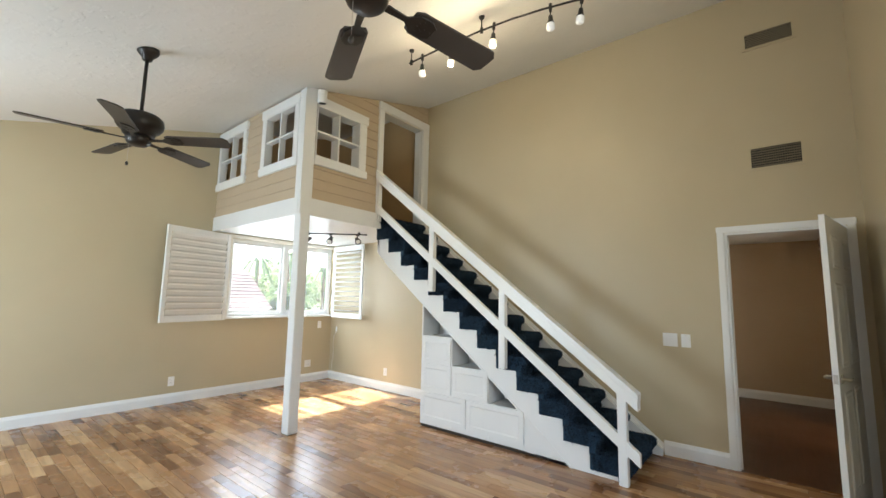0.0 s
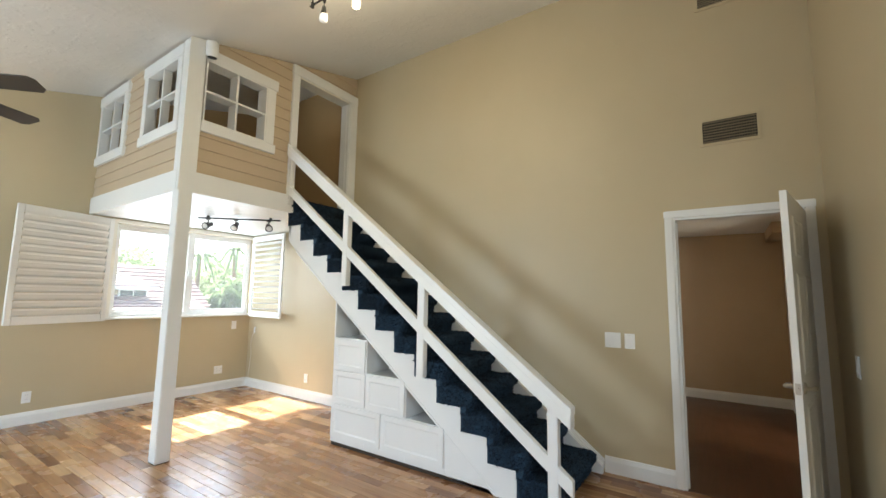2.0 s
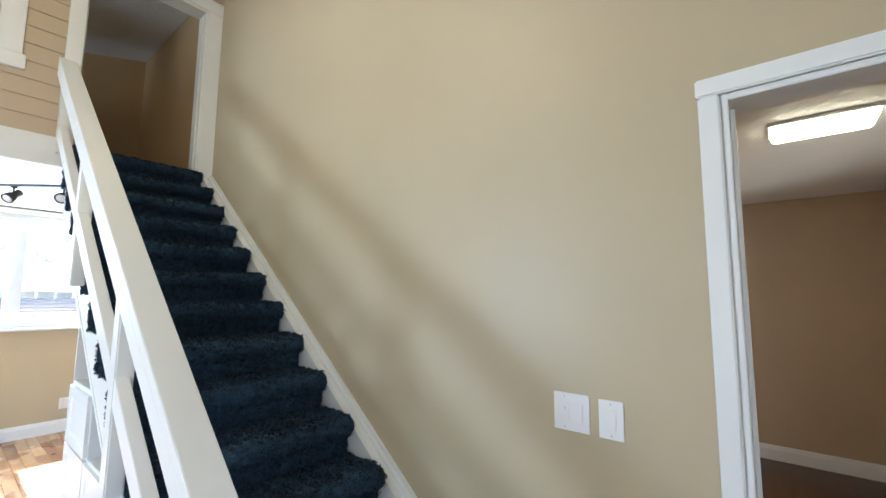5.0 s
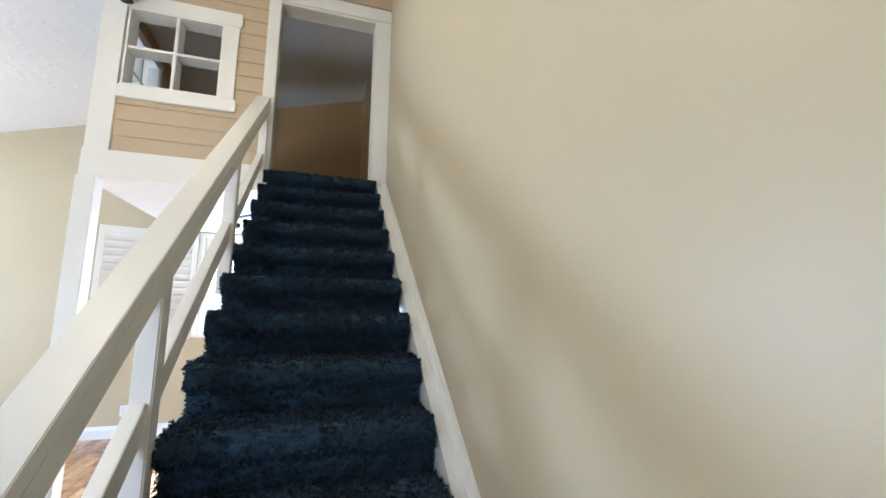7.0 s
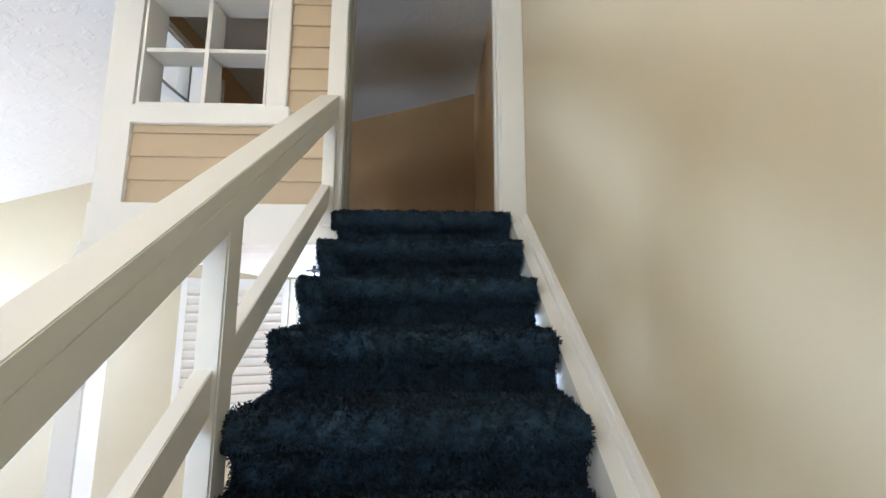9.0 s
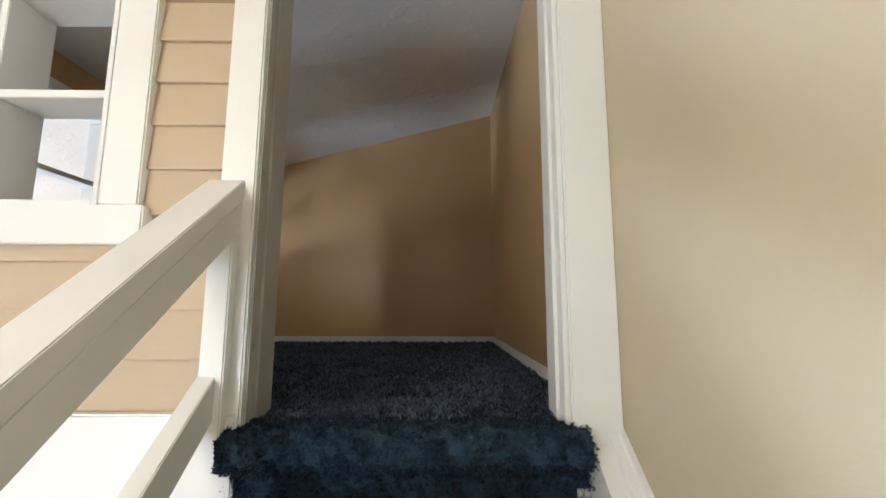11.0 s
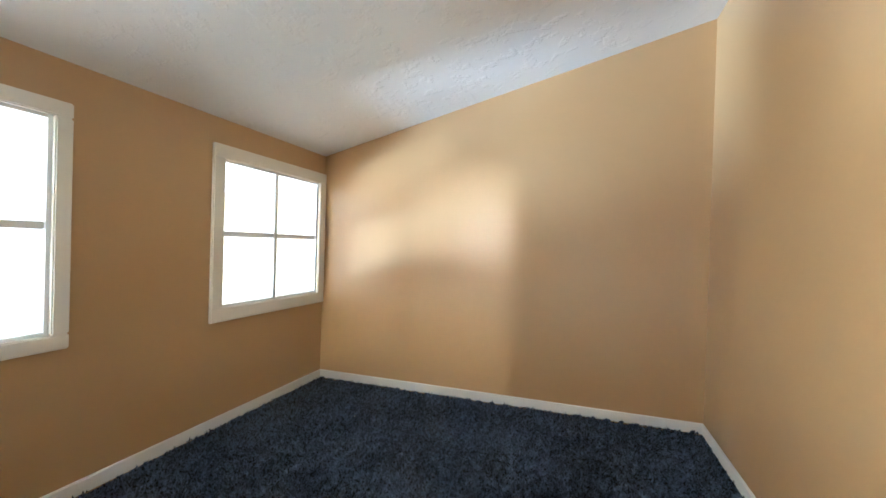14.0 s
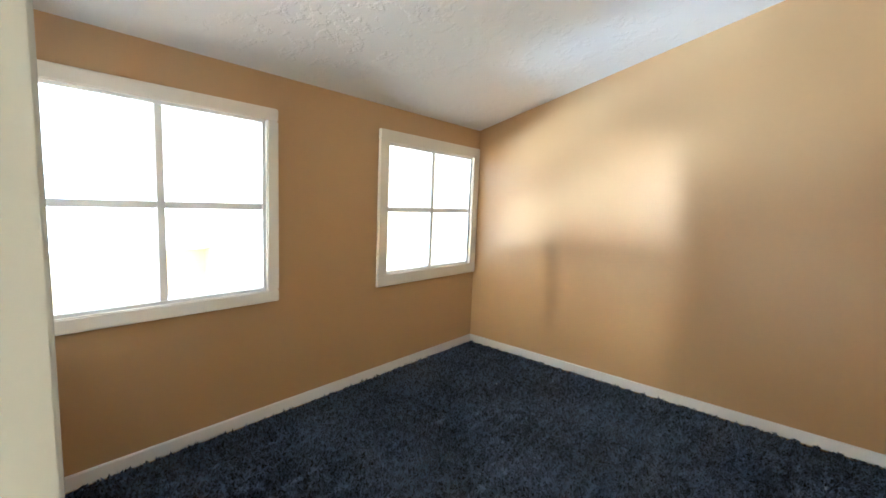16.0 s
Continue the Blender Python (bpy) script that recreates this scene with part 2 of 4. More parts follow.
def wall(name, axis, p0, p1, u0, u1, z0, top, holes, material, label):
    """A wall of thickness p0..p1 across the axis, u0..u1 along it, with openings (u0, u1, z0, z1); top is a height or a function of u."""
    tf = top if callable(top) else (lambda u: top)
    us = sorted({u0, u1, *[h[0] for h in holes], *[h[1] for h in holes]})
    zs = sorted({z0, *[h[2] for h in holes if h[2] > z0], *[h[3] for h in holes]})
    bm = bmesh.new()
    for ua, ub in zip(us, us[1:]):
        cuts = [z for z in zs] + [None]
        for za, zb in zip(cuts, cuts[1:]):
            um, zm = (ua + ub) / 2, (za + zb) / 2 if zb is not None else za + 0.01
            if any(h[0] < um < h[1] and h[2] < zm < h[3] for h in holes):
                continue
            ta, tb = (tf(ua), tf(ub)) if zb is None else (zb, zb)
            poly = [(ua, za), (ub, za), (ub, tb), (ua, ta)]
            prism(bm, poly, "x" if axis == "x" else "y", p0, p1)
    seen = {}
    for f in bm.faces:
        key = tuple(round(v, 4) for v in f.calc_center_median())
        seen.setdefault(key, []).append(f)
    bmesh.ops.delete(bm, geom=[f for fs in seen.values() if len(fs) > 1 for f in fs], context="FACES")
    bmesh.ops.remove_doubles(bm, verts=bm.verts, dist=1e-4)
    return tagged(part(name, bm, material), label, "wall", "", "structure")


def ceiling_z(x):
    return 4.42 + 0.265 * x


# ---- large structure ----
WEST, SOUTH, NORTH = -6.6, -4.68, 2.25
wall("wall_east", "x", 0.0, 0.12, SOUTH - 0.12, NORTH + 0.14, 0.0, 4.55, [(-4.57, -3.745, -1, 2.11)], WALL, "tan painted stair wall with a doorway to the hall")
wall("wall_north", "y", NORTH, NORTH + 0.14, WEST - 0.12, 0.0, 0.0, lambda x: ceiling_z(x) + 0.1, [(-1.86, -0.03, 1.12, 2.30)], WALL, "tan painted end wall with a wide window opening")
# the opening here is added, out of view, for the south fill lamp
wall("wall_south", "y", SOUTH - 0.12, SOUTH, WEST - 0.12, 0.0, 0.0, lambda x: ceiling_z(x) + 0.1, [(-4.4, -2.4, 0.5, 2.2)], WALL, "tan painted wall beside the hall doorway")
wall("wall_west", "x", WEST - 0.12, WEST, SOUTH, NORTH, 0.0, 2.8, [(-0.33, 1.23, 0.70, 2.06)], WALL, "tan painted low wall with a tall window opening")
bm = bmesh.new()
prism(bm, [(WEST - 0.12, ceiling_z(WEST - 0.12)), (0.0, 4.42), (0.0, 4.54), (WEST - 0.12, ceiling_z(WEST - 0.12) + 0.12)], "y", SOUTH - 0.12, NORTH + 0.14)
tagged(part("ceiling", bm, CEIL), "white sloped ceiling with knockdown plaster texture", "ceiling", "", "structure")
floor = boxes("floor", [(WEST - 0.12, 0.0, SOUTH - 0.12, NORTH + 0.14, -0.3, -0.012)], DARKGAP, kind="structure")
tagged(floor, "warm brown hardwood plank floor, satin varnished", "floor")

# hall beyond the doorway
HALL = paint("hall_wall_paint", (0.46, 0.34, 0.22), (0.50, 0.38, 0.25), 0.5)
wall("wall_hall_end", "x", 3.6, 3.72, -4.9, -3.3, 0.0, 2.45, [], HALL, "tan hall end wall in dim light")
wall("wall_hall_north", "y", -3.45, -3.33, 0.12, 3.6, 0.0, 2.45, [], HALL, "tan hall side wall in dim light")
# its opening is added, hidden by the door, to let the side lamp in
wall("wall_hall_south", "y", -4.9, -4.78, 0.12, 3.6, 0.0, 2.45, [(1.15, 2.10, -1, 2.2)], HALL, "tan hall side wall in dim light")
tagged(boxes("ceiling_hall", [(0.12, 3.72, -4.9, -3.33, 2.42, 2.52)], CEIL), "white hall ceiling", "ceiling", "", "structure")
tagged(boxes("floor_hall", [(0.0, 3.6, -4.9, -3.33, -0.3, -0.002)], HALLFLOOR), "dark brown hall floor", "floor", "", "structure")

# unseen room added behind a hidden opening to hold the hall's side lamp
wall("wall_added_alcove", "y", -6.3, -6.2, 0.6, 4.2, 0.0, 2.45, [], HALL, "tan wall closing an added, unseen lamp room beside the hall")
wall("wall_added_alcove_side", "x", 0.5, 0.6, -6.3, -4.9, 0.0, 2.45, [], HALL, "tan wall closing an added, unseen lamp room beside the hall")
wall("wall_added_alcove_end", "x", 4.2, 4.3, -6.3, -4.9, 0.0, 2.45, [], HALL, "tan wall closing an added, unseen lamp room beside the hall")
tagged(boxes("ceiling_added_alcove", [(0.5, 4.3, -6.3, -4.9, 2.42, 2.52)], CEIL), "white ceiling of the added, unseen lamp room", "ceiling", "", "structure")
tagged(boxes("floor_alcove", [(0.5, 4.3, -6.3, -4.9, -0.3, -0.002)], HALLFLOOR), "dark brown floor of the added, unseen lamp room", "floor", "", "structure")
area_light("hall_side_light", (1.0, -6.1, 1.7), (2.9, -3.9, 1.6), 1.0, 1.2, 15.0, (1.0, 0.86, 0.66))

# loft box in the corner
LX, LY, LZ = -2.06, 0.135, 2.52
FRONT_HOLES = [(-0.93, -0.125, LZ, 4.02), (-1.985, -1.335, 3.075, 3.70)]
wall("wall_loft_front", "y", 0.012, LY, -2.06, 0.0, 2.40, lambda x: ceiling_z(x) + 0.03, FRONT_HOLES, LOFTWALL, "loft front wall with a small doorway and a window opening")
SIDE_HOLES = [(0.182, 0.872, 3.048, 3.705), (1.477, 2.172, 3.048, 3.705)]
wall("wall_loft_side", "x", -2.118, LX, 0.012, NORTH, 2.40, ceiling_z(LX) + 0.03, SIDE_HOLES, LOFTWALL, "tan loft side wall with two window openings, warm bounce in its colour")
wall("wall_loft_back", "y", NORTH - 0.014, NORTH - 0.001, LX, -0.001, LZ, lambda x: ceiling_z(x) + 0.02, [], LOFTWALL, "tan loft end wall under the sloped ceiling, warm bounce in its colour")
wall("wall_loft_right", "x", -0.016, -0.001, LY, NORTH - 0.014, LZ, 4.42, [], LOFTWALL, "tan loft wall along the stair side, warm bounce in its colour")
tagged(boxes("floor_loft", [(-2.06, -0.0, 0.012, NORTH, 2.38, LZ)], DARKGAP), "loft deck under dark navy carpet", "floor", "", "structure")

# ---- baseboards ----
BOARD = [(0, 0), (0.016, 0), (0.016, 0.095), (0.012, 0.108), (0.009, 0.118), (0.006, 0.13), (0, 0.132)]


def baseboard(axis, at, side, a, b, label="white painted baseboard along the wall"):
    """A moulded board along a wall. axis: the way that it runs; side: the way from the wall into the room."""
    bm = bmesh.new()
    prism(bm, [(at + side * u, v) for u, v in BOARD], axis, a, b)
    return tagged(part("baseboard", bm, WHITE), label, "baseboard", "baseboards", "structure")


baseboard("x", NORTH, -1, WEST, -0.016)
baseboard("y", 0.0, -1, -0.81, NORTH)
baseboard("y", 0.0, -1, -3.687, -3.165)
baseboard("x", SOUTH, 1, WEST, -0.02)
baseboard("y", WEST, 1, SOUTH + 0.016, NORTH - 0.016)
baseboard("y", 3.6, -1, -4.78, -3.45)
baseboard("x", -3.45, -1, 0.14, 2.2)
baseboard("x", -4.78, 1, 0.14, 1.14)
baseboard("x", -4.78, 1, 2.11, 3.58)

# ---- corner window ----
GLASS, N, L, P = material("window_glass")
P.inputs["Transmission Weight"].default_value, P.inputs["Roughness"].default_value, P.inputs["IOR"].default_value = 1.0, 0.0, 1.02
P.inputs["Base Color"].default_value = (0.97, 0.99, 0.98, 1)
dust = N.new("ShaderNodeBsdfTranslucent")
dust.inputs["Color"].default_value = (0.85, 0.9, 0.95, 1)
film_mix = N.new("ShaderNodeMixShader")
film_mix.inputs[0].default_value = 0.02
L.new(P.outputs[0], film_mix.inputs[1])
L.new(dust.outputs[0], film_mix.inputs[2])
L.new(film_mix.outputs[0], N["Material Output"].inputs["Surface"])
VINYL = paint("white_vinyl", (0.80, 0.81, 0.81), (0.84, 0.85, 0.85), 0.28, grain=15, grain_strength=0.02)

win = thing("window_1", (-0.945, 2.32, 1.12), "wide white sliding window above the corner of the floor", "window", "", "structure")
X0, X1, Z0, Z1, XM = -1.86, -0.03, 1.12, 2.30, -0.95
for nm, r in (("frame_sill", (X0, X1, 2.29, 2.37, Z0, Z0 + 0.045)), ("frame_head", (X0, X1, 2.29, 2.37, Z1 - 0.04, Z1)),
              ("frame_jamb", (X0, X0 + 0.04, 2.29, 2.37, Z0 + 0.045, Z1 - 0.04)), ("frame_jamb", (X1 - 0.04, X1, 2.29, 2.37, Z0 + 0.045, Z1 - 0.04)),
              ("mullion", (XM - 0.03, XM + 0.03, 2.285, 2.365, Z0 + 0.045, Z1 - 0.04))):
    own(boxes(nm, [r], VINYL, None, bev=0.004), win)
for a, b, y in ((X0 + 0.04, XM - 0.03, 2.345), (XM + 0.03, X1 - 0.04, 2.315)):
    za, zb = Z0 + 0.045, Z1 - 0.04
    own(boxes("sash", [(a, b, y - 0.014, y + 0.014, za, za + 0.04), (a, b, y - 0.014, y + 0.014, zb - 0.035, zb),
                       (a, a + 0.035, y - 0.014, y + 0.014, za + 0.04, zb - 0.035), (b - 0.035, b, y - 0.014, y + 0.014, za + 0.04, zb - 0.035)], VINYL, None, bev=0.003), win)
    pane = own(boxes("pane", [(a + 0.035, b - 0.035, y - 0.003, y + 0.003, za + 0.04, zb - 0.035)], GLASS), win)
    pane.visible_shadow = False
own(boxes("latch", [(XM - 0.012, XM + 0.012, 2.262, 2.285, 1.66, 1.74)], VINYL, None, bev=0.004), win)
own(boxes("window_sill", [(X0 - 0.05, -0.001, 2.19, 2.29, Z0 - 0.028, Z0)], WHITE, None, bev=0.006), win)
own(boxes("trim_head", [(X0 - 0.05, -0.001, 2.215, 2.249, Z1, Z1 + 0.05)], CREAM, None, bev=0.004), win)
own(boxes("trim_jamb", [(X0 - 0.05, X0, 2.215, 2.249, Z0, Z1)], CREAM, None, bev=0.004), win)


# ---- plantation shutters ----
def shutter(hinge, angle, width, z0, z1, tilt, label, mat):
    """A louvred panel from its hinge edge, x along the panel, y its thickness."""
    sh = new("shutter")
    tagged(sh, label, "shutter", "window shutters")
    st, h = 0.055, z1 - z0
    for nm, r in (("stile", (0, st, -0.014, 0.014, 0, h)), ("stile", (width - st, width, -0.014, 0.014, 0, h)),
                  ("rail", (st, width - st, -0.013, 0.013, 0, 0.085)), ("rail", (st, width - st, -0.013, 0.013, h - 0.085, h))):
        boxes(nm, [r], mat, sh, bev=0.004)
    n = 13
    pitch = (h - 0.17) / n
    bm = bmesh.new()
    w = 0.046
    prism(bm, [(-w, 0), (-w * 0.5, -0.005), (w * 0.5, -0.005), (w, 0), (w * 0.5, 0.005), (-w * 0.5, 0.005)], "x", st + 0.002, width - st - 0.002)
    first = None
    for k in range(n):
        if first is None:
            lv = part("louvre", bm, mat, sh)
            first = lv
        else:
            lv = new("louvre", first.data)
            lv.parent = sh
        lv.matrix_basis = pose(0, 0, 0.085 + pitch * (k + 0.5), tilt, 0, 0)
    bm = bmesh.new()
    rod(bm, (st + 0.03, -0.03, 0.12), (st + 0.03, -0.03, h - 0.12), 0.005, 8)
    part("tilt_rod", bm, mat, sh)
    for z in (0.15, h - 0.15):
        boxes("hinge", [(-0.008, 0.012, -0.02, -0.012, z - 0.035, z + 0.035)], STEEL, sh, bev=0.002)
    for z in (0.035, h - 0.035):
        boxes("magnet_plate", [(width - 0.045, width - 0.02, -0.018, -0.0138, z - 0.010, z + 0.010)], STEEL, sh, "small steel magnet plate")
    sh.matrix_basis = pose(*hinge, z0, 0, 0, angle)
    return sh


shutter((-1.91, 2.185), 180 + 16.5, 0.945, 1.08, 2.335, 62, "open white louvred shutter with closed slats beside the window", WHITE)
shutter((-0.055, 2.175), 270 - 4.0, 0.90, 1.08, 2.335, -14, "open white louvred shutter with tilted slats against the wall", WHITE)

# ---- loft: post, beams, siding ----
post = thing("loft_post", (-2.08, 0.01, 0), "white painted square post carrying the loft corner", "post")
own(boxes("shaft", [(-2.152, -2.034, -0.062, 0.062, 0.006, 2.36)], WHITE, None, bev=0.006), post)
own(boxes("foot", [(-2.149, -2.037, -0.059, 0.059, 0.0, 0.006)], DARKGAP, None), post)
beam = thing("loft_beam", (-1.5, 0.0, 2.36), "white painted fascia beam round the loft edge", "beam", "", "structure")
own(boxes("front_board", [(-2.152, -0.935, -0.034, 0.01, 2.36, 2.562)], WHITE, None, bev=0.005), beam)
own(boxes("side_board", [(-2.152, -2.118, 0.0102, 2.249, 2.36, 2.562)], WHITE, None, bev=0.005), beam)
deck = thing("ceiling_boards", (-1.0, 1.0, 2.37), "white painted board ceiling under the loft", "ceiling boards", "", "structure")
bm = bmesh.new()
y = 0.012
while y < 2.24:
    y2 = min(y + 0.148, 2.249)
    prism(bm, [(y, 2.371), (y + 0.006, 2.366), (y2 - 0.009, 2.366), (y2 - 0.003, 2.371), (y2 - 0.003, 2.379), (y, 2.379)], "x", -2.117, -0.001)
    y = y2
own(part("boards", bm, WHITE), deck)

LAP = 0.1235


def siding_board(parent, axis, a, b, z0, z1, face):
    """A lap board: thick at its lower edge, thin at the top. face: (place of the wall, way outwards)."""
    p, s = face
    bm = bmesh.new()
    prism(bm, [(p, z0), (p + s * 0.015, z0), (p + s * 0.016, z0 + 0.004), (p + s * 0.004, z1), (p, z1)], axis, a, b)
    if axis == "x":
        bmesh.ops.bisect_plane(bm, geom=bm.verts[:] + bm.edges[:] + bm.faces[:], plane_co=(0, 0, 4.415), plane_no=(-0.265, 0, 1), clear_outer=True)
    else:
        bmesh.ops.bisect_plane(bm, geom=bm.verts[:] + bm.edges[:] + bm.faces[:], plane_co=(0, 0, 3.86), plane_no=(0, 0, 1), clear_outer=True)
    if bm.faces:
        return part("siding_board", bm, SIDING, parent)
    bm.free()


front = bpy.data.objects["wall_loft_front"]
side = bpy.data.objects["wall_loft_side"]
z = 2.562
while z < 4.42:
    zt = z + LAP
    if zt <= 3.08 or z >= 3.70:
        siding_board(front, "x", -2.0, -1.022, z, zt, (0.012, -1))
    else:
        siding_board(front, "x", -1.32, -1.022, z, zt, (0.012, -1))
    if zt > 4.14:
        siding_board(front, "x", -1.022, -0.001, max(z, 4.138), max(zt, 4.14), (0.012, -1))
    if zt <= 3.08:
        siding_board(side, "y", 0.12, 2.248, z, zt, (-2.118, -1))
    else:
        siding_board(side, "y", 0.87, 1.477, z, zt, (-2.118, -1))
    z = zt

corner = thing("corner_trim", (-2.09, 0.0, 2.56), "white painted corner boards on the loft siding", "trim", "", "structure")
bm = bmesh.new()
prism(bm, [(-2.146, 2.563), (-2.0, 2.563), (-2.0, ceiling_z(-2.0) - 0.002), (-2.146, ceiling_z(-2.146) - 0.002)], "y", -0.022, 0.012)
own(part("front_corner_board", bm, WHITE), corner)
own(boxes("side_corner_board", [(-2.146, -2.118, 0.0122, 0.10, 2.563, 3.845)], WHITE, None, bev=0.004), corner)


# ---- loft windows: casings, deep liners and muntins, no glass ----
def loft_window(name, axis, u0, u1, z0, z1, out, inn, label, cas_a=0.1, cas_b=0.1, inner=0.056):
    """out: wall's outer face and way outwards; inn: wall's inner face."""
    po, s = out
    w = thing(name, (u0, po, z0) if axis == "x" else (po, u0, z0), label, "window", "loft windows", "structure")

    def b(nm, ua, ub, pa, pb, za, zb, mat, bv=0.004):
        pa, pb = min(pa, pb), max(pa, pb)
        own(boxes(nm, [(ua, ub, pa, pb, za, zb) if axis == "x" else (pa, pb, ua, ub, za, zb)], mat, None, bev=bv), w)

    o1 = po + s * 0.034
    b("casing_sill", u0 - cas_a - 0.015 * (cas_a > 0.05), u1 + cas_b + 0.02, po, o1 + s * 0.008, z0 - 0.1, z0, WHITE)
    b("casing_head", u0 - cas_a - 0.015 * (cas_a > 0.05), u1 + cas_b + 0.02, po, o1 + s * 0.006, z1, z1 + 0.115, WHITE)
    if cas_a > 0.03:
        b("casing_jamb", u0 - cas_a, u0, po, o1, z0, z1, WHITE)
    b("casing_jamb", u1, u1 + cas_b, po, o1, z0, z1, WHITE)
    pin = inn - s * 0.0
    t = 0.014
    b("liner", u0, u0 + t, o1, pin, z0, z1, WHITE, 0.001)
    b("liner", u1 - t, u1, o1, pin, z0, z1, WHITE, 0.001)
    b("liner", u0 + t, u1 - t, o1, pin, z0, z0 + t, WHITE, 0.001)
    b("liner", u0 + t, u1 - t, o1, pin, z1 - t, z1, WHITE, 0.001)
    um, zm = (u0 + u1) / 2, (z0 + z1) / 2
    m0, m1 = o1 - s * 0.012, pin + s * 0.004
    b("muntin", um - 0.011, um + 0.011, m0, m1, z0 + t, z1 - t, WHITE, 0.002)
    b("muntin", u0 + t, um - 0.011, m0 - s * 0.002, m1 + s * 0.002, zm - 0.011, zm + 0.011, WHITE, 0.002)
    b("muntin", um + 0.011, u1 - t, m0 - s * 0.002, m1 + s * 0.002, zm - 0.011, zm + 0.011, WHITE, 0.002)
    q0, q1 = inn, inn - s * 0.018
    b("inner_casing", max(u0 - inner, 0.137 if axis == "y" else LX + 0.002), u1 + inner, q0, q1, z0 - inner, z0 + 0.004, CREAM)
    b("inner_casing", max(u0 - inner, 0.137 if axis == "y" else LX + 0.002), u1 + inner, q0, q1, z1 - 0.004, z1 + inner, CREAM)
    b("inner_casing", max(u0 - inner, 0.137 if axis == "y" else LX + 0.002), u0 + 0.004, q0, q1, z0 + 0.004, z1 - 0.004, CREAM)
    b("inner_casing", u1 - 0.004, u1 + inner, q0, q1, z0 + 0.004, z1 - 0.004, CREAM)
    return w


loft_window("window_2", "x", -1.985, -1.335, 3.075, 3.70, (0.012, -1), LY, "white four-light loft window opening without glass", cas_a=0.012, cas_b=0.105)
loft_window("window_3", "y", 0.182, 0.872, 3.048, 3.705, (-2.118, -1), LX, "white four-light loft window opening without glass", cas_a=0.08, cas_b=0.085, inner=0.042)
loft_window("window_4", "y", 1.477, 2.172, 3.048, 3.705, (-2.118, -1), LX, "white four-light loft window opening beside the end wall", cas_a=0.085, cas_b=0.055)

# ---- loft doorway ----
dr = thing("door_trim", (-0.53, 0.0, LZ), "white painted casing round the small open loft doorway", "door trim", "", "structure")
own(boxes("casing", [(-1.022, -0.93, -0.024, 0.012, 2.50, 4.02)], WHITE, None, bev=0.005), dr)
own(boxes("casing", [(-0.125, 0.003, -0.024, 0.012, 2.36, 4.02)], WHITE, None, bev=0.005), dr)
own(boxes("casing", [(-1.03, 0.003, -0.028, 0.012, 4.02, 4.137)], WHITE, None, bev=0.005), dr)
own(boxes("jamb", [(-0.93, -0.922, -0.014, LY + 0.012, 2.53, 4.02)], SHADED_JAMB, None, bev=0.003), dr)
own(boxes("jamb", [(-0.138, -0.125, -0.014, LY + 0.012, 2.53, 4.02)], WHITE, None, bev=0.003), dr)
own(boxes("jamb", [(-0.922, -0.138, -0.014, LY + 0.012, 4.0, 4.02)], CREAM, None, bev=0.003), dr)
own(boxes("stop", [(-0.922, -0.914, 0.03, 0.06, 2.53, 3.988)], SHADED_JAMB, None, bev=0.002), dr)
own(boxes("stop", [(-0.148, -0.138, 0.03, 0.06, 2.53, 3.988)], WHITE, None, bev=0.002), dr)
own(boxes("inner_casing", [(-0.985, -0.925, LY, LY + 0.013, 2.53, 4.02)], SHADED_JAMB, None, bev=0.004), dr)
own(boxes("inner_casing", [(-0.135, -0.07, LY, LY + 0.013, 2.53, 4.02)], CREAM, None, bev=0.004), dr)


def loft_base(r):
    return tagged(boxes("baseboard", [r], WHITE, bev=0.003, kind="structure"), "thin white baseboard strip above the loft carpet", "baseboard", "loft baseboards")


loft_base((LX, LX + 0.012, LY, NORTH - 0.027, 2.53, 2.578))
loft_base((LX, -0.016, NORTH - 0.027, NORTH - 0.014, 2.53, 2.578))
loft_base((-0.028, -0.016, LY + 0.02, NORTH - 0.028, 2.53, 2.578))
loft_base((LX + 0.013, -0.99, LY, LY + 0.012, 2.53, 2.578))

# ---- staircase ----
RISE, GO, Y0, ZTOP = 0.1812, 0.234, -0.073, 2.537
SL = RISE / GO


def nosing(y):
    return ZTOP + SL * (y - Y0)


stair = thing("staircase", (-0.5, -3.1, 0), "straight staircase in navy shag carpet with white strings", "staircase")


def step_outline(yn, z, back, drop):
    turn = [math.radians(a) for a in (252, 228, 204, 180, 156, 132, 110, 90)]
    arc = [(yn + 0.046 + 0.046 * math.cos(a), z - 0.046 + 0.046 * math.sin(a)) for a in turn]
    low = [(yn + 0.052, z - RISE - 0.005), (yn + 0.047, z - 0.105)]
    return [(yn + back, z - drop), (yn + 0.105, z - drop), (yn + 0.105, z - RISE - 0.005)] + low + arc + [(yn + back, z)]


